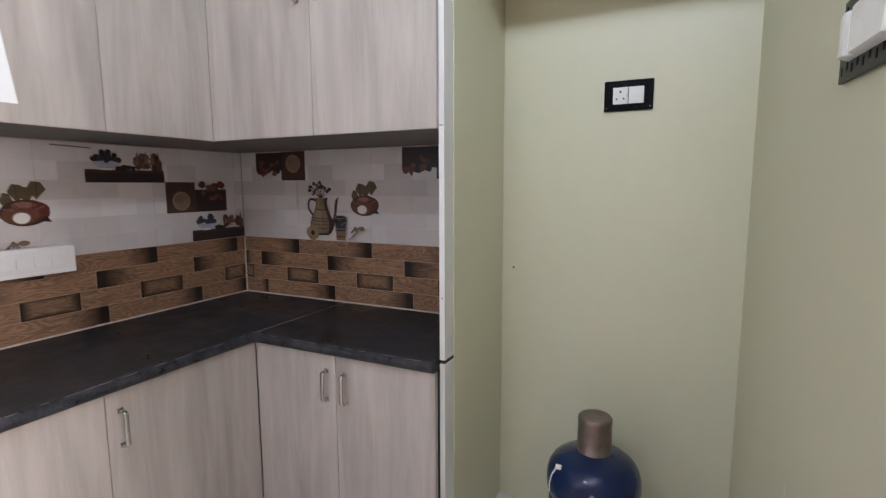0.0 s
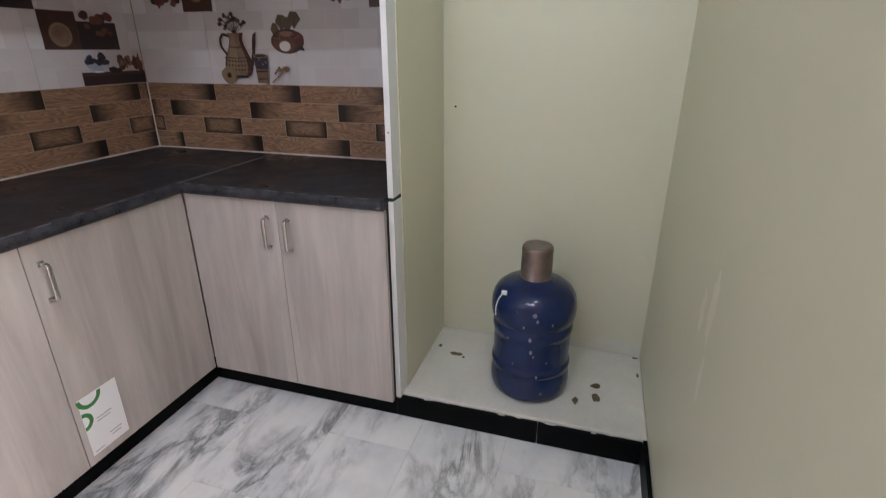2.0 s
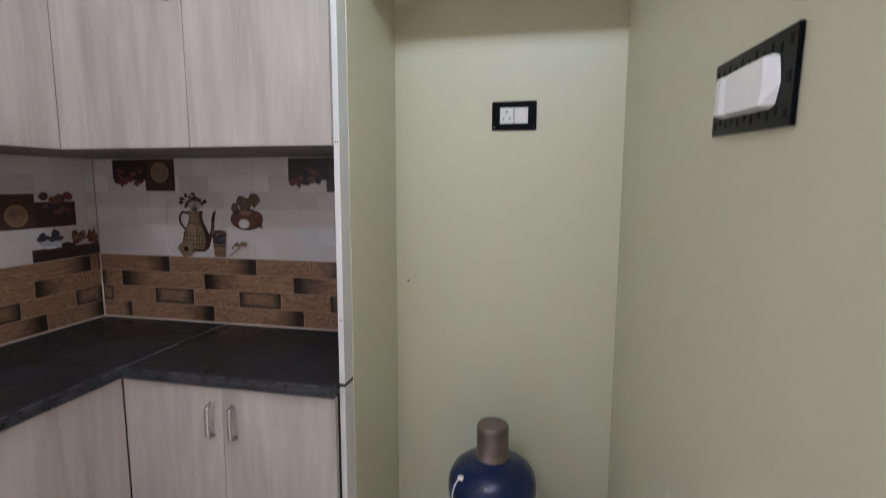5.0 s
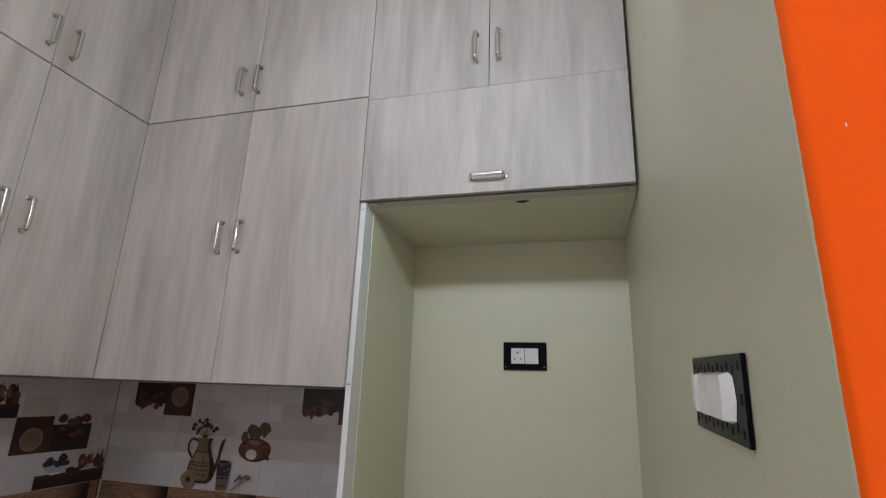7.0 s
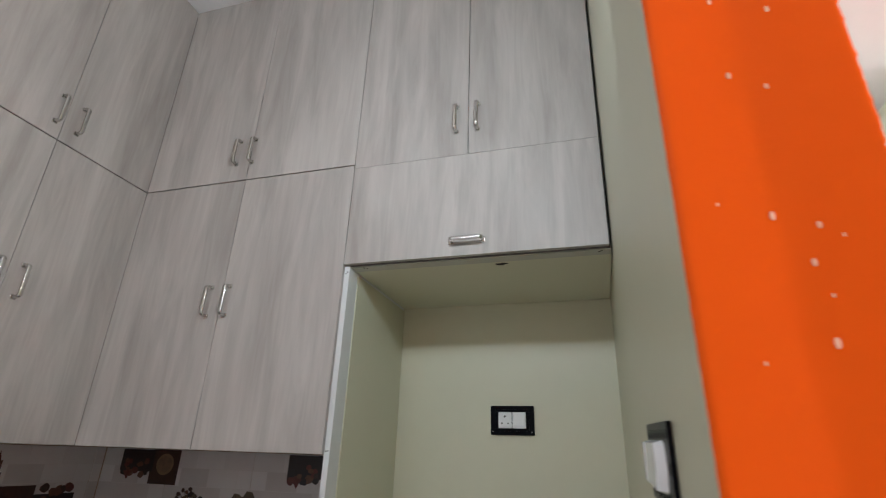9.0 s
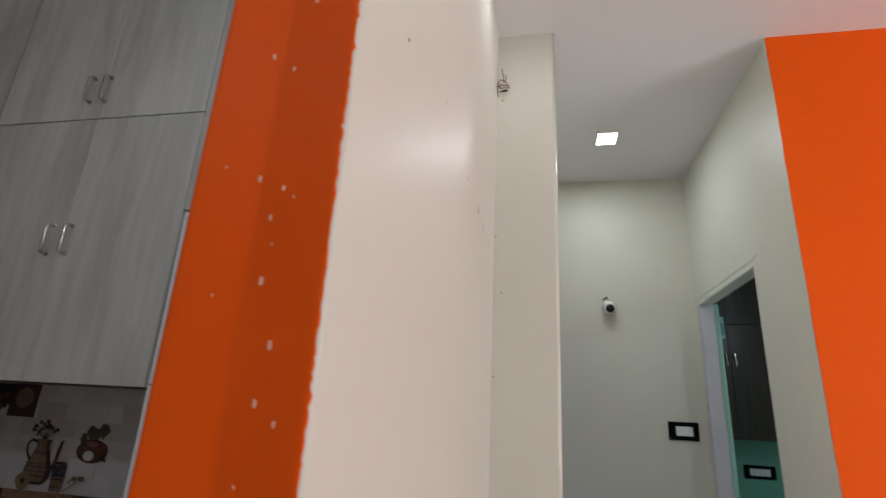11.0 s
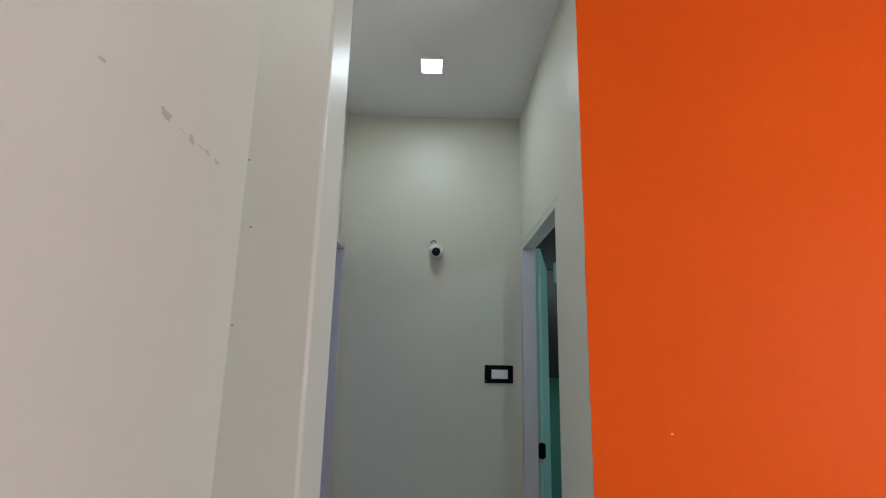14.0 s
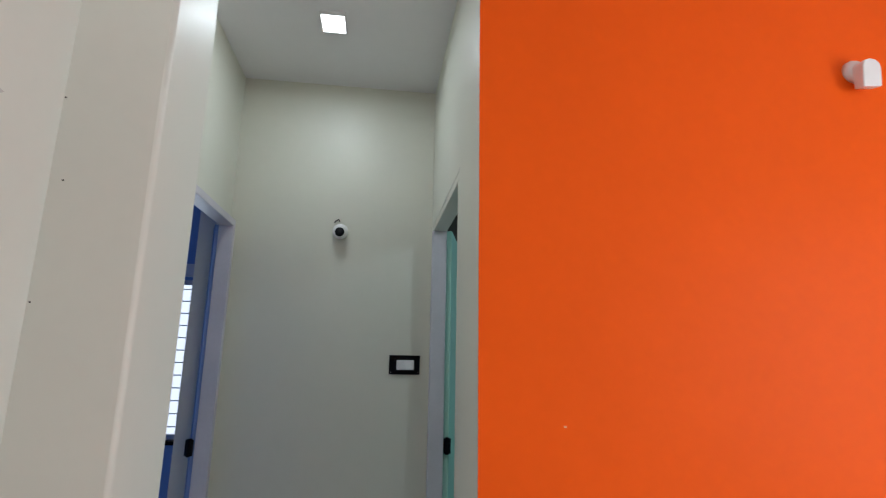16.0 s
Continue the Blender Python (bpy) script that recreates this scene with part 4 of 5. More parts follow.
ps = box((-1.7128, -0.82, 1.53), (-1.7118, -0.603, 1.76))
for v in ps.verts:
    if v.co.y > -0.7 and v.co.z > 1.7:
        v.co.y -= 0.029
part("sheet", ps, BLUEPAPER, sheet)

# ---- lamps ----


def led_panel(x, y, w, d):
    t = thing("ceiling_light", (x, y, H), "square white LED panel light on the ceiling", "ceiling light", "ceiling lights")
    fr = bmesh.new()
    e = 0.006
    for lo, hi in (((x - w / 2 - e, y - d / 2 - e), (x + w / 2 + e, y - d / 2)), ((x - w / 2 - e, y + d / 2), (x + w / 2 + e, y + d / 2 + e)),
                   ((x - w / 2 - e, y - d / 2), (x - w / 2, y + d / 2)), ((x + w / 2, y - d / 2), (x + w / 2 + e, y + d / 2))):
        add_box(fr, (*lo, H - 0.018), (*hi, H), 0.001)
    part("rim", fr, WHITEPL, t, "white rim")
    part("diffuser", box((x - w / 2, y - d / 2, H - 0.015), (x + w / 2, y + d / 2, H - 0.004), 0.002), LAMP, t, "glowing white diffuser")
    return t


led_panel(0.685, 1.272, 0.104, 0.128)
led_panel(0.30, -0.06, 0.12, 0.12)

wlamp = thing("wall_lamp", (0.0, -0.92, 2.38), "white angled bulb holder on the kitchen wall", "wall lamp")
def rose_bm():
    return lathe([(0.042, 0.0), (0.042, -0.012), (0.030, -0.024)], (0, 0, 0), 28, "y")


def holder_bm():
    return lathe([(0.024, -0.022), (0.026, -0.035), (0.026, -0.060), (0.022, -0.062)], (0, 0, 0), 24, "y")


piece("rose", mesh_of(rose_bm(), "rose", WHITEPL, True), (0.0, -0.92, 2.38), wlamp, -90)
piece("holder", mesh_of(holder_bm(), "holder", WHITEPL, True), (0.0, -0.92, 2.38), wlamp, -90)

tube_lamp = thing("tube_light", (-0.66, SOUTH, 2.78), "white wall batten with a glowing tube, behind the walk", "tube light")
part("batten", box((-1.23, SOUTH + 0.001, 2.755), (-0.09, SOUTH + 0.040, 2.805), 0.006), WHITEPL, tube_lamp, "white batten body")
gl = tube(bmesh.new(), [(-1.20, SOUTH + 0.054, 2.78), (-0.12, SOUTH + 0.054, 2.78)], 0.013, 14)
part("tube", gl, LAMP, tube_lamp, "glowing tube", smooth=True)
for ex in (-1.215, -0.105):
    part("end_cap", box((ex - 0.015, SOUTH + 0.038, 2.764), (ex + 0.015, SOUTH + 0.069, 2.796), 0.004), WHITEPL, tube_lamp)

# ---- corridor camera ----
dome = thing("dome_camera", (0.724, LOB, 2.11), "small white security camera with a black lens", "security camera")
part("base", lathe([(0.042, 0.0), (0.042, -0.010), (0.040, -0.018), (0.036, -0.022)], (0.726, LOB, 2.112), 36, "y"), WHITEPL, dome, smooth=True)
part("ball", lathe([(0.036, -0.020), (0.039, -0.032), (0.037, -0.044), (0.031, -0.053), (0.024, -0.057)], (0.726, LOB, 2.104), 36, "y"), WHITEPL, dome, smooth=True)
part("lens", lathe([(0.0245, -0.055), (0.0245, -0.061), (0.021, -0.064), (0.0, -0.065)], (0.726, LOB, 2.098), 28, "y"), BLACKPL, dome, "black glossy lens", smooth=True)
part("cable", tube(bmesh.new(), [(0.722, LOB - 0.002, 2.165), (0.715, LOB - 0.008, 2.178), (0.700, LOB - 0.004, 2.170), (0.692, LOB - 0.001, 2.160)], 0.003, 6), BLACKPL, dome, "short black cable", smooth=True)

# ---- lamp holder on the orange wall ----
lh = thing("wall_lamp_holder", (2.57, ORW, 2.49), "white angled lamp holder on the orange wall", "lamp holder")
part("rose", lathe([(0.040, 0.0), (0.040, -0.012), (0.034, -0.022), (0.02, -0.026)], (2.534, ORW, 2.458), 28, "y"), WHITEPL, lh, smooth=True)
hd = bmesh.new()
front, rear = [], []
for hx, hz in ((-0.024, -0.052), (0.040, -0.046), (0.036, 0.018), (0.030, 0.034), (0.016, 0.044), (-0.002, 0.046), (-0.018, 0.040), (-0.026, 0.026)):
    front.append(hd.verts.new((2.536 + hx * 1.12, ORW - 0.062 - 0.15 * hz, 2.428 + hz)))
    rear.append(hd.verts.new((2.534 + hx, ORW - 0.020, 2.432 + hz * 0.95)))
hd.faces.new(front)
hd.faces.new(rear)
for k in range(8):
    hd.faces.new((front[k], front[(k + 1) % 8], rear[(k + 1) % 8], rear[k]))
bmesh.ops.bevel(hd, geom=hd.edges[:], offset=0.005, segments=3, affect="EDGES", profile=0.6)
part("holder", hd, WHITEPL, lh, smooth=True)

# ---- wall damage, painted glints ----


def wall_mark(name, bm, m, label):
    return tagged(part(name, bm, m, None), label, "wall mark")


def smear(bm, y, z, ry, rz, x, rr, slope=0.0, n=12):
    vs = []
    for k in range(n):
        a = 2 * math.pi * k / n
        q = rr.uniform(0.6, 1.15)
        u, v = ry * q * math.cos(a), rz * q * math.sin(a)
        vs.append(bm.verts.new((x, y + u, z + v + slope * u)))
    bm.faces.new(vs)
    return bm


rr = random.Random(12)
for y, z, a, b in ((-0.262, 1.998, 0.012, 0.005), (-0.544, 2.021, 0.007, 0.007), (-0.05, 2.0, 0.026, 0.013), (0.066, 1.995, 0.015, 0.014), (0.02, 1.997, 0.03, 0.0011), (0.12, 1.996, 0.03, 0.0014), (0.150, 1.998, 0.014, 0.008), (0.205, 1.993, 0.018, 0.007)):
    wall_mark("wall_scuff", smear(bmesh.new(), y, z, a, b, 0.1557, rr, 0.0), SMUDGE, "faint grey scuff on the cream wall")
for y, z, x in ((-0.807, 1.945, 0.1558), ):
    wall_mark("nail_hole", smear(bmesh.new(), y, z, 0.004, 0.004, x, rr), HOLE, "small dark nail hole in the cream wall")
for x, z in ((0.162, 1.579), (0.186, 1.869), (0.160, 2.081)):
    wall_mark("nail_hole", lathe([(0.0026, -0.0008), (0.0022, 0.001)], (x, 0.405, z), 10, "y"), HOLE, "small dark nail hole in the cream wall")
wall_mark("nail_hole", lathe([(0.004, -0.0012), (0.004, 0.001)], (-0.752, BACK, 1.014), 10, "y"), HOLE, "small dark nail hole in the niche wall")
oc = bmesh.new()
add_box(oc, (1.462, ORW - 0.0012, 1.288), (1.470, ORW + 0.001, 1.293), 0.0005)
wall_mark("paint_chip", oc, SPECK, "tiny pale chip in the orange wall")
hk = thing("torn_wall_hole", (0.172, 0.40, 2.715), "torn plaster hole with tangled wire ends in the corner", "wall hole")
tb = bmesh.new()
for k in range(6):
    q = bmesh.ops.create_icosphere(tb, subdivisions=2, radius=rr.uniform(0.007, 0.015))
    o = Vector((0.170 + rr.uniform(-0.006, 0.026), 0.400 + rr.uniform(-0.008, 0.002), 2.712 + rr.uniform(-0.016, 0.018)))
    for v in q["verts"]:
        v.co = o + Vector((v.co.x * 1.3, v.co.y * 0.4, v.co.z * rr.uniform(0.6, 1.0)))
part("plaster_lump", tb, CREAM, hk, "broken pale plaster")
part("cavity", box((0.161, 0.4015, 2.700), (0.196, 0.4046, 2.728), 0.001), HOLE, hk, "dark cavity")
WIRE = mat("brown_wire", (0.25, 0.145, 0.105), 0.6, 0.3, 40, 0.1)
for wire_pts in ([(0.158, 0.398, 2.735), (0.166, 0.382, 2.742), (0.182, 0.378, 2.736), (0.196, 0.384, 2.722), (0.203, 0.392, 2.706)],
                 [(0.158, 0.396, 2.740), (0.157, 0.384, 2.722), (0.158, 0.378, 2.700), (0.160, 0.380, 2.672), (0.163, 0.388, 2.664)],
                 [(0.160, 0.394, 2.722), (0.174, 0.374, 2.712), (0.190, 0.370, 2.706), (0.206, 0.380, 2.712)],
                 [(0.164, 0.394, 2.708), (0.180, 0.378, 2.700), (0.198, 0.376, 2.698), (0.206, 0.388, 2.706)],
                 [(0.178, 0.398, 2.735), (0.182, 0.390, 2.758), (0.176, 0.388, 2.778), (0.174, 0.392, 2.800)],
                 [(0.184, 0.398, 2.738), (0.192, 0.388, 2.752), (0.188, 0.386, 2.768)]):
    part("wire", tube(bmesh.new(), wire_pts, 0.0019, 6), WIRE, hk, "loose brown wire", smooth=True)
part("plaster_nick", lathe([(0.007, -0.0008), (0.005, 0.001)], (0.178, 0.405, 2.660), 9, "y"), PUTTY, hk, "chipped plaster nick")
# pale dots painted as highlights where bumps in the gloss coat catch light
for k, (x, z) in enumerate(((0.059, 1.895), (0.102, 1.871), (0.061, 1.806), (0.087, 1.788), (0.069, 1.667), (0.097, 1.655), (0.088, 1.626), (0.089, 1.566), (0.108, 1.510),
                            (0.102, 1.463), (0.123, 1.448), (0.043, 1.553), (0.032, 1.680), (0.094, 1.600), (0.110, 1.645), (0.095, 1.40), (0.118, 1.36), (0.05, 1.30))):
    b = bmesh.new()
    q = bmesh.ops.create_icosphere(b, subdivisions=2, radius=rr.uniform(0.0018, 0.0028) if k < 11 else 0.0012)
    for v in q["verts"]:
        v.co = Vector((x + v.co.x * 0.75, END - 0.0016 + end_hollow((x - 0.006) / 0.143) + v.co.y * 0.3, z + v.co.z * 1.7))
    tagged(part("putty_speck", b, SPECK, None, smooth=True), "tiny painted glint on a bump in the orange paint", "putty speck", "putty specks")
PALESC = mat("pale_scuff", (0.70, 0.68, 0.54), 0.4, 0.05, 20, 0.1)
for y, z, a, b in ((-0.37, 0.75, 0.024, 0.085), (-0.30, 0.70, 0.020, 0.06), (-0.385, 0.60, 0.012, 0.06)):
    wall_mark("wall_scuff", smear(bmesh.new(), y, z, a, b, -0.0006, rr, -0.12, 22), PALESC, "pale scuff streak on the kitchen wall")
for y, z, a, b in ((0.93, 2.16, 0.03, 0.003), (1.05, 2.155, 0.05, 0.002), (1.3, 2.15, 0.06, 0.0025), (0.945, 2.02, 0.003, 0.05), (0.95, 1.6, 0.002, 0.05), (0.95, 1.15, 0.003, 0.04)):
    wall_mark("wall_crack", smear(bmesh.new(), y, z, a, b, 1.2243, rr), SMUDGE, "rough plaster crack beside the doorway")

# ---- side rooms ----
# holder made up for the added patch light, never in view
glamp = thing("wall_lamp", (2.40, 0.665, 2.58), "added white bulb holder on the green room wall, out of view", "wall lamp")
piece("rose", mesh_of(rose_bm(), "rose", WHITEPL, True), (2.40, 0.665, 2.58), glamp, 180)
piece("holder", mesh_of(holder_bm(), "holder", WHITEPL, True), (2.40, 0.665, 2.58), glamp, 180)
ward = thing("loft_wardrobe", (2.1, 3.5, 1.35), "dark brown laminate loft wardrobe on the green wall", "wardrobe")
part("carcass", box((1.36, 3.42, 1.35), (3.0, 3.799, H - 0.002)), GAP, ward)
for z0, z1, hz in ((1.35, 2.29, 1.99), (2.29, H - 0.003, 2.585)):
    for k in range(3):
        x0 = 1.36 + 0.522 * k
        d = part("door", box((x0 + 0.002, 3.40, z0 + 0.002), (x0 + 0.520, 3.419, z1 - 0.002), 0.001), DARKWOOD, ward)
        piece("handle", HANDLE, (x0 + (0.485 if k % 2 == 0 else 0.035), 3.40, hz), d, 0, "bright steel bow handle")

note = thing("paper_sheet", (1.813, 3.398, 2.168), "pale aqua printed sheet stuck on the dark wardrobe", "paper")
part("sheet", box((1.766, 3.3968, 2.168), (1.862, 3.3988, 2.355), 0.0004), mat("pale_aqua_paper", (0.42, 0.62, 0.60), 0.5, 0.06, 12, 0.05), note)
part("printed_patch", box((1.812, 3.3958, 2.20), (1.854, 3.3966, 2.30), 0.0002), mat("blue_print", (0.16, 0.40, 0.46), 0.5, 0.1, 20, 0.05), note, "blue printed patch")

# ---- splashback: printed motifs and tiles ----
splash_b = thing("splashback_back", (-1.47, BACK, 0.806), "timber-print and pale printed wall tiles above the counter", "splashback", kind="structure")
splash_l = thing("splashback_left", (XL, -0.9, 0.806), "timber-print and pale printed wall tiles on the side wall", "splashback", kind="structure")
part("grout_bed", box((-2.14, 0.4788, 0.806), (-0.8185, BACK - 0.001, 1.479)), TGROUT, splash_b)
part("grout_bed", box((XL + 0.001, -2.3, 0.806), (-2.1268, 0.4788, 1.479)), TGROUT, splash_l)


part("corner_joint", box((-2.1275, 0.4735, 0.806), (-2.1215, 0.4795, 1.08), 0.001), GROUT, splash_b, "pale filled corner joint")


class Motif:
    """Flat printed pictures, drawn in wall metres and laid just proud of the glaze."""

    def __init__(self, side):
        self.side, self.bm, self.mats, self.level = side, bmesh.new(), [], 0

    def face(self, pts, colour):
        m = PRINT[colour]
        if m not in self.mats:
            self.mats.append(m)
        self.level += 1
        e = 0.0006 + 0.00012 * self.level
        vs = [self.bm.verts.new((u, 0.478 - e, v) if self.side == "b" else (-2.126 + e, u, v)) for u, v in pts]
        self.bm.faces.new(vs).material_index = self.mats.index(m)

    def rect(self, u0, v0, u1, v1, c):
        self.face([(u0, v0), (u1, v0), (u1, v1), (u0, v1)], c)

    def ell(self, u, v, a, b, c, n=18, j=0.0):
        self.face([(u + a * (1 + rr.uniform(-j, j)) * math.cos(t), v + b * (1 + rr.uniform(-j, j)) * math.sin(t)) for t in [2 * math.pi * k / n for k in range(n)]], c)

    def band(self, pts, w, c):
        for (a, b), (p, q) in zip(pts, pts[1:]):
            d = math.hypot(p - a, q - b) or 1
            x, y = -(q - b) / d * w / 2, (p - a) / d * w / 2
            self.face([(a + x, b + y), (a - x, b - y), (p - x, q - y), (p + x, q + y)], c)

    def done(self, parent, label):
        ob = part("printed_motif", self.bm, self.mats, parent, label)
        return ob


def shelf(side, u0, u1, z, parent):
    w = u1 - u0
    m = Motif(side)
    m.rect(u0, z, u1, z + 0.046, "dark")
    m.rect(u0, z + 0.036, u1, z + 0.048, "brown")
    bx = u0 + w * 0.26
    m.face([(bx + 0.054 * math.cos(t), z + 0.088 + 0.040 * math.sin(t)) for t in [math.pi + math.pi * k / 14 for k in range(15)]], "china")
    m.band([(bx - 0.054, z + 0.086), (bx + 0.054, z + 0.086)], 0.004, "pink")
    m.rect(bx - 0.020, z + 0.046, bx + 0.020, z + 0.052, "white")
    for k in range(26):
        t = rr.uniform(-1, 1)
        m.ell(bx + 0.050 * t, z + 0.086 + rr.uniform(-0.010, 0.030) * (1 - t * t), 0.0105, 0.0095, rr.choice(("navy", "navy", "dark")), 8)
    for k in range(9):
        m.ell(u0 + w * rr.uniform(0.38, 0.58), z + 0.053 + rr.uniform(-0.004, 0.006), 0.012, 0.009, "dark", 9)
    for k in range(12):
        m.ell(u0 + w * rr.uniform(0.60, 0.92), z + 0.058 + rr.uniform(0, 0.045), 0.015, 0.016, rr.choice(("red", "rust", "brown", "rust")), 10, 0.2)
    for k in range(5):
        fx = u0 + w * (0.62 + 0.07 * k)
        m.face([(fx - 0.012, z + 0.07), (fx + 0.012, z + 0.07), (fx + rr.uniform(-0.008, 0.008), z + rr.uniform(0.105, 0.128))], rr.choice(("rust", "red", "tan")))
    for k in range(10):
        m.ell(u0 + w * rr.uniform(0.62, 0.92), z + 0.056 + rr.uniform(0, 0.05), 0.005, 0.006, rr.choice(("tan", "pink", "dark")), 8, 0.2)
    m.rect(u0 + w * 0.88, z + 0.048, u0 + w * 0.96, z + 0.088, "rust")
    m.done(parent, "printed shelf with a bowl of berries and jars")


def boards(side, u0, z1, parent, flip=False, wide=0.30):
    """A dark crate with fruit and a board with a round cheese."""
    m = Motif(side)
    s = -1 if flip else 1
    b = u0 if not flip else u0 + wide
    def X(a):
        return b + s * a
    lo = z1 - 0.13
    if flip:
        m.face([(X(0.14), lo), (X(0), lo), (X(0), z1), (X(0.14), z1)], "brown")
        m.face([(X(wide), z1 - 0.085), (X(0.13), z1 - 0.085), (X(0.13), z1 - 0.002), (X(wide), z1 - 0.002)], "dark")
    else:
        m.face([(X(0), lo), (X(0.14), lo), (X(0.14), z1), (X(0), z1)], "brown")
        m.face([(X(0.14), lo + 0.0), (X(wide), lo + 0.0), (X(wide), z1 - 0.032), (X(0.14), z1 - 0.032)], "dark")
    m.ell(X(0.07), z1 - (0.055 if flip else 0.08), 0.043, 0.041, "gold")
    m.ell(X(0.07), z1 - (0.055 if flip else 0.08), 0.034, 0.032, "tan")
    if flip:
        for k in range(9):
            m.ell(X(rr.uniform(0.15, wide - 0.01)), z1 - 0.085 + rr.uniform(-0.014, 0.004), 0.016, 0.014, rr.choice(("red", "dark", "rust")), 9, 0.2)
        m.face([(X(wide - 0.02), z1 - 0.085), (X(wide - 0.065), z1 - 0.085), (X(wide - 0.045), z1 - 0.118)], "red")
    else:
        for k in range(9):
            m.ell(X(rr.uniform(0.16, wide - 0.02)), z1 - 0.032 + rr.uniform(-0.004, 0.022), 0.018, 0.015, rr.choice(("red", "brown", "rust")), 9, 0.2)
    for k in range(7):
        m.ell(X(rr.uniform(0.16, wide - 0.03)), z1 - 0.06 + rr.uniform(-0.018, 0.018), 0.012, 0.010, rr.choice(("red", "brown", "rust")), 8, 0.2)
    m.done(parent, "printed wooden boards with cheese and fruit")


def fruit(side, u, z, parent):
    m = Motif(side)
    for a, b, q in ((-0.02, 0.078, 0.028), (0.035, 0.088, 0.03), (-0.05, 0.05, 0.02), (0.005, 0.070, 0.022)):
        m.face([(u + a, z + b - 0.045), (u + a - q * 0.9, z + b - 0.008), (u + a - q * 0.4, z + b + 0.016), (u + a + q * 0.5, z + b + 0.013), (u + a + q, z + b - 0.012)], "leaf")
    m.ell(u, z, 0.072, 0.044, "brown", 22)
    m.ell(u + 0.022, z + 0.008, 0.050, 0.030, "red", 18)
    m.ell(u - 0.015, z - 0.008, 0.052, 0.030, "rust", 18)
    m.ell(u - 0.012, z - 0.016, 0.028, 0.021, "pink", 16)
    m.ell(u - 0.012, z - 0.017, 0.024, 0.018, "white", 16)
    m.ell(u - 0.004, z + 0.026, 0.034, 0.010, "pink", 14)
    for q in range(5):
        t = radians(25 + 32 * q)
        m.band([(u + 0.034 * math.cos(t), z + 0.020 * math.sin(t)), (u + 0.066 * math.cos(t + 0.12), z + 0.040 * math.sin(t + 0.12))], 0.0025, "dark" if q % 2 else "pink")
    m.face([(u + 0.040, z - 0.030), (u + 0.074, z - 0.034), (u + 0.060, z - 0.012)], "dark")
    m.band([(u - 0.02, z + 0.050), (u - 0.022, z + 0.088)], 0.0025, "brown")
    m.band([(u + 0.035, z + 0.056), (u + 0.038, z + 0.096)], 0.0025, "brown")
    m.done(parent, "printed onion wreath with leaves")


def pitcher(side, u, z, parent):
    """u: middle of the jug's belly, z: its foot."""
    m = Motif(side)
    for k in range(9):
        a, ln = radians(28 + 15.5 * k + rr.uniform(-9, 9)), rr.uniform(0.55, 1.1)
        m.band([(u - 0.004, z + 0.160), (u - 0.004 + 0.030 * math.cos(a), z + 0.165 + 0.030 * math.sin(a)), (u - 0.004 + 0.060 * ln * math.cos(a), z + 0.172 + 0.062 * ln * math.sin(a))], 0.003, rr.choice(("brown", "dark", "leaf")))
        m.ell(u - 0.004 + 0.062 * ln * math.cos(a + 0.1), z + 0.172 + 0.064 * ln * math.sin(a + 0.1), rr.uniform(0.006, 0.012), 0.008, rr.choice(("brown", "dark", "rust")), 9, 0.2)
        m.ell(u - 0.004 + 0.040 * math.cos(a + 0.2), z + 0.168 + 0.040 * math.sin(a + 0.2), 0.008, 0.007, rr.choice(("leaf", "dark")), 8, 0.2)
    m.band([(u - 0.030, z + 0.150), (u - 0.058, z + 0.158), (u - 0.074, z + 0.140), (u - 0.072, z + 0.112), (u - 0.048, z + 0.082)], 0.010, "brown")
    m.face([(u + 0.044, z + 0.052), (u + 0.060, z + 0.066), (u + 0.069, z + 0.094), (u + 0.072, z + 0.130), (u + 0.080, z + 0.156), (u + 0.096, z + 0.166), (u + 0.090, z + 0.146), (u + 0.084, z + 0.110), (u + 0.080, z + 0.074), (u + 0.064, z + 0.036)], "brown")
    half = [(0.036, 0), (0.050, 0.006), (0.062, 0.024), (0.065, 0.044), (0.059, 0.068), (0.047, 0.092), (0.036, 0.114), (0.030, 0.136), (0.032, 0.150), (0.037, 0.162)]
    m.face([(u + a, z + b) for a, b in half] + [(u - a, z + b) for a, b in reversed(half)], "brown")
    m.face([(u + a * 0.74 - 0.006, z + b) for a, b in half] + [(u - a * 0.88 - 0.002, z + b) for a, b in reversed(half)], "tan")
    m.face([(u + a * 0.20 - 0.012, z + b) for a, b in half[1:]] + [(u - a * 0.62 - 0.006, z + b) for a, b in reversed(half[1:])], "gold")
    m.band([(u - 0.034, z + 0.113), (u, z + 0.108), (u + 0.034, z + 0.113)], 0.004, "brown")
    for row, hw in ((0.062, 0.054), (0.046, 0.058), (0.030, 0.056)):
        for k in range(9):
            t = -1 + 2 * k / 8
            m.ell(u + hw * t, z + row - 0.004 * (1 - t * t), 0.0042, 0.0040, "dark" if row != 0.046 else "brown", 7)
    m.band([(u - 0.060, z + 0.074), (u, z + 0.069), (u + 0.060, z + 0.074)], 0.003, "dark")
    m.rect(u - 0.040, z - 0.003, u + 0.040, z + 0.005, "dark")
    for k in range(14):
        a = 2 * math.pi * k / 14
        m.ell(u - 0.048 + 0.024 * math.cos(a), z + 0.006 + 0.024 * math.sin(a), 0.010, 0.010, "gold" if k % 2 else "tan", 8)
    m.ell(u - 0.048, z + 0.006, 0.033, 0.033, "gold", 14, 0.15)
    m.ell(u - 0.048, z + 0.006, 0.011, 0.011, "dark", 12)
    m.face([(u + 0.084, z - 0.022), (u + 0.130, z - 0.022), (u + 0.140, z + 0.082), (u + 0.076, z + 0.082)], "tan")
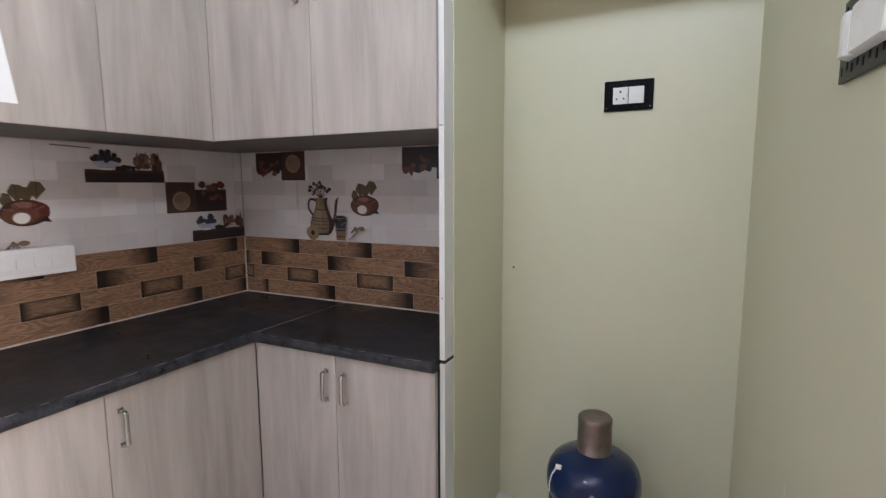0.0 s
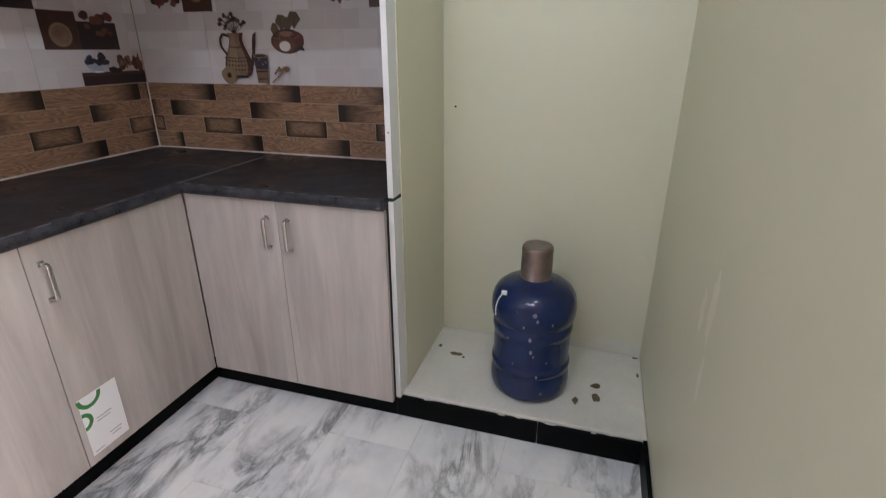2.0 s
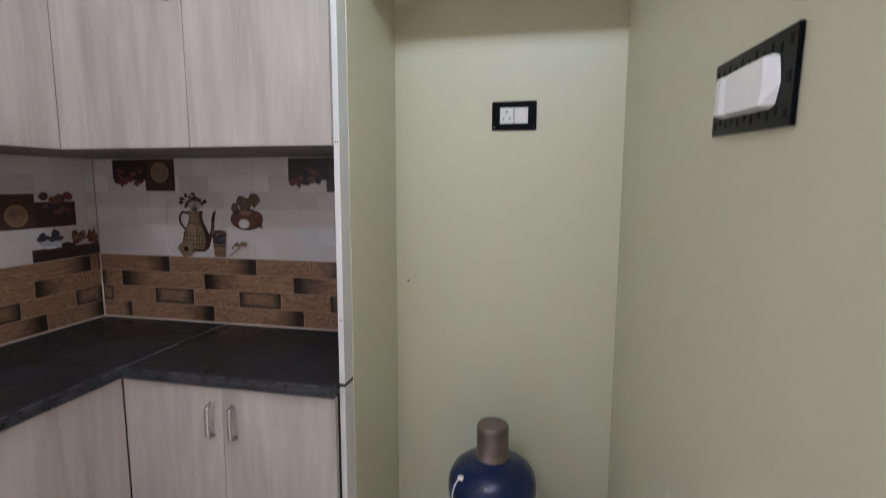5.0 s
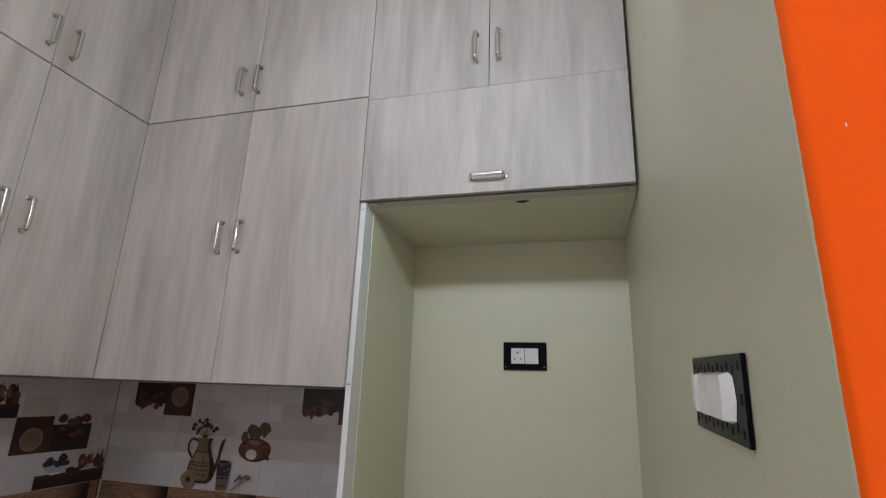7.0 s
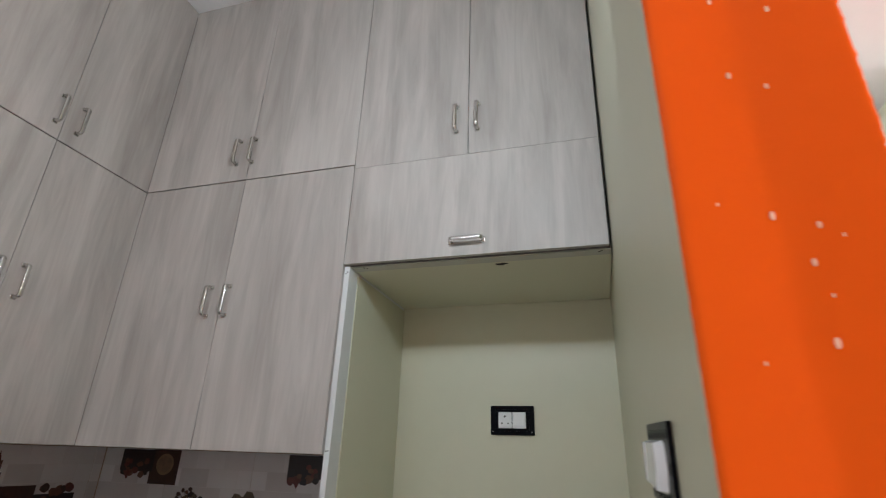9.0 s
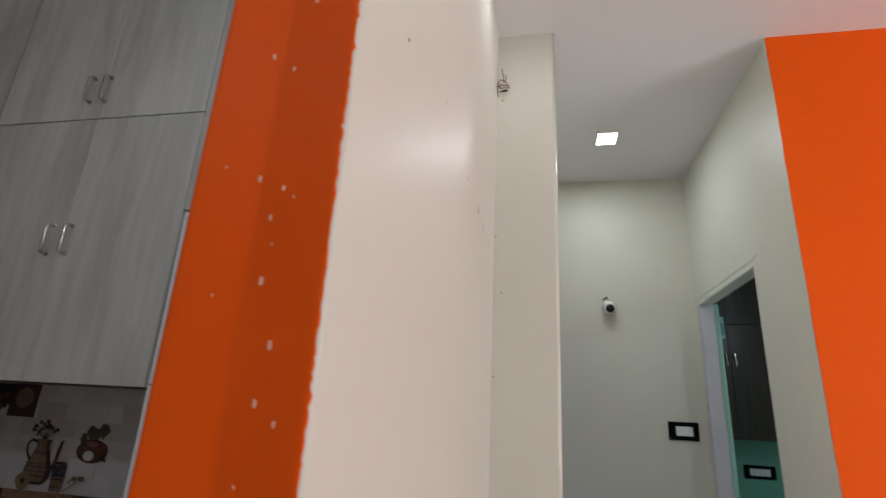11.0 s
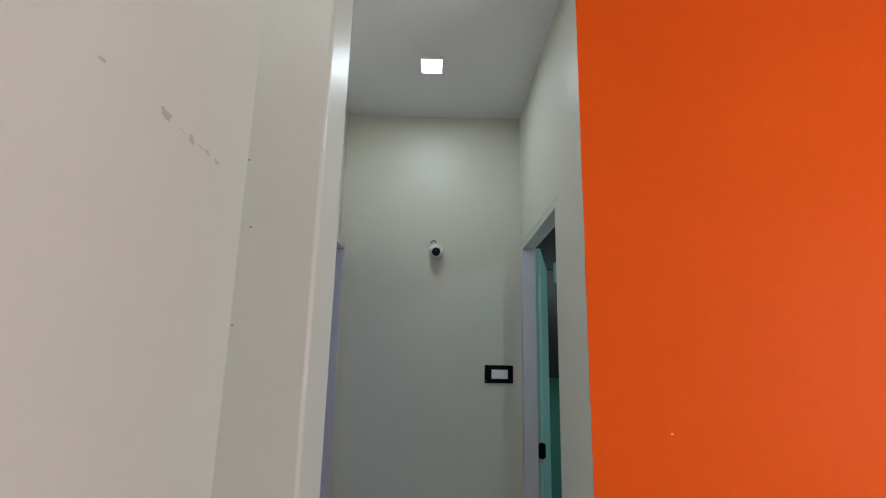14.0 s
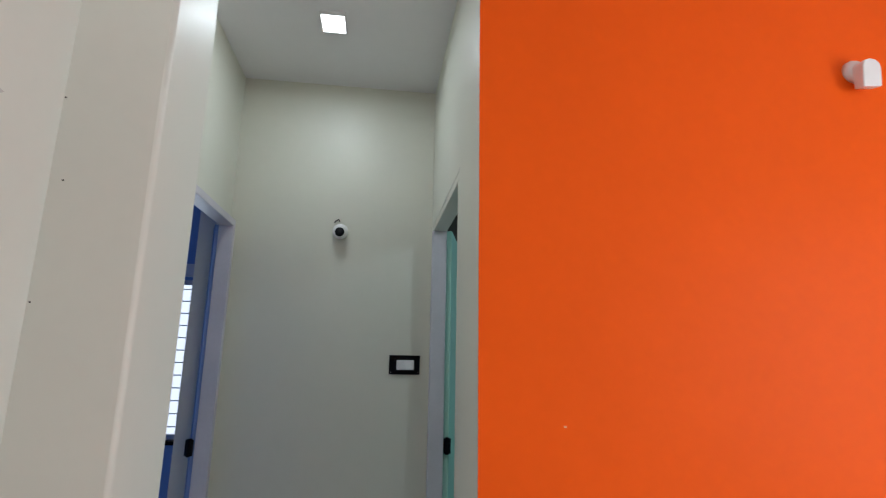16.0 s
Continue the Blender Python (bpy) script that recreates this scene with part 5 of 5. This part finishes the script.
    m.face([(u + 0.080, z + 0.03), (u + 0.136, z + 0.03), (u + 0.140, z + 0.075), (u + 0.077, z + 0.075)], "navy")
    m.ell(u + 0.107, z + 0.079, 0.033, 0.008, "gold", 14)
    m.ell(u + 0.107, z + 0.079, 0.028, 0.005, "dark", 14)
    for k in range(8):
        m.ell(u + rr.uniform(0.084, 0.132), z + rr.uniform(0.036, 0.070), 0.005, 0.005, rr.choice(("tan", "brown", "dark")), 7, 0.2)
    m.band([(u + 0.080, z + 0.022), (u + 0.136, z + 0.022)], 0.005, "dark")
    m.band([(u + 0.084, z - 0.006), (u + 0.132, z - 0.006)], 0.004, "brown")
    m.band([(u + 0.15, z - 0.020), (u + 0.205, z + 0.022)], 0.005, "pink")
    m.ell(u + 0.217, z + 0.032, 0.017, 0.009, "tan", 12)
    m.band([(u + 0.165, z + 0.012), (u + 0.19, z + 0.04)], 0.006, "brown")
    m.ell(u + 0.19, z + 0.028, 0.013, 0.008, "tan", 10)
    m.done(parent, "printed jug with flowers, cup and spoons")


boards("b", -2.027, 1.476, splash_b, flip=True, wide=0.297)
boards("b", -1.224, 1.476, splash_b, flip=True, wide=0.297)
pitcher("b", -1.640, 1.106, splash_b)
fruit("b", -1.412, 1.236, splash_b)
shelf("l", -0.232, 0.074, 1.336, splash_l)
boards("l", 0.076, 1.338, splash_l, wide=0.304)
shelf("l", 0.190, 0.476, 1.079, splash_l)
fruit("l", -0.425, 1.236, splash_l)
pitcher("l", -0.66, 1.106, splash_l)
lm = Motif("l")
lm.band([(-0.335, 1.464), (-0.205, 1.460)], 0.005, "tan")
lm.done(splash_l, "thin printed brown line")

TILE_MESH = {}


def tile_mesh(kind, length, height, m):
    key = (kind, round(length, 3), round(height, 3))
    if key not in TILE_MESH:
        TILE_MESH[key] = mesh_of(box((0, 0, 0), (length, 0.0085, height), 0.0009, 1), kind, m)
    return TILE_MESH[key]


def course(side, z, h, cuts, kinds, lo, hi, parent):
    """One course of tiles between lo and hi; kinds cycle with the cuts."""
    for k, (a, b) in enumerate(zip(cuts, cuts[1:])):
        a2, b2 = max(a, lo), min(b, hi)
        if b2 - a2 < 0.012:
            continue
        kind, m = kinds[k % len(kinds)]
        g = 0.0003 if kind == "pale_tile" else 0.0011
        me = tile_mesh(kind, b2 - a2 - 2 * g, h - 2 * g, m)
        if side == "b":
            piece(kind, me, (a2 + g, 0.478, z + g), parent)
        else:
            piece(kind, me, (-2.126, a2 + g, z + g), parent, 90)


def series(first, step, n, extra=None):
    out = []
    for k in range(n):
        out.append(first + step * k)
        if extra:
            out.append(first + step * k + extra)
    return out


RH = 0.0672
for side, lo, hi, parent, offs in (("b", -2.124, -0.820, splash_b, (-2.585, -2.825, -2.658, -2.787)), ("l", -2.3, 0.4765, splash_l, (-2.848, -3.094, -2.930, -3.057))):
    course(side, 0.8085, RH, series(offs[3], 0.402 if side == "b" else 0.410, 10), [("timber_tile", WOOD_R)], lo, hi, parent)
    course(side, 0.8085 + RH, RH, series(offs[2], 0.398 if side == "b" else 0.410, 10, 0.188), [("framed_tile", WOOD_F), ("plain_tile", WOOD_P)], lo, hi, parent)
    course(side, 0.8085 + 2 * RH, RH, series(offs[1], 0.401 if side == "b" else 0.410, 10), [("lit_timber_tile", WOOD_L)], lo, hi, parent)
    course(side, 0.8085 + 3 * RH, RH, series(offs[0], 0.402 if side == "b" else 0.410, 10), [("timber_tile", WOOD_R)], lo, hi, parent)
    course(side, 0.8085 + 4 * RH, 0.40, series(-2.585 if side == "b" else -2.848, 0.402 if side == "b" else 0.410, 10), [("pale_tile", PALE)], lo, hi, parent)

# ---- floor slabs ----
SW, SL = 0.2905, 0.61
slab_me = mesh_of(box((-SW / 2 + 0.0008, -SL / 2 + 0.0008, -0.012), (SW / 2 - 0.0008, SL / 2 - 0.0008, 0.0), 0.0006, 1), "floor_slab", MARBLE)
for i in range(-6, 16):
    for j in range(-8, 4):
        x = -0.8673 + SW * i
        y = -0.14 + SL * (j + (0.0 if i % 2 else 0.5))
        kitchen_end = y + SL / 2 > 0.62 and x < 0.2
        hall_end = y + SL / 2 > 0.9 and x > 1.2
        if x - SW / 2 < -2.3 or x > 4.2 or y - SL / 2 < SOUTH - 0.25 or kitchen_end or hall_end:
            continue
        piece("floor_slab", slab_me, (x, y, 0.0), floor)
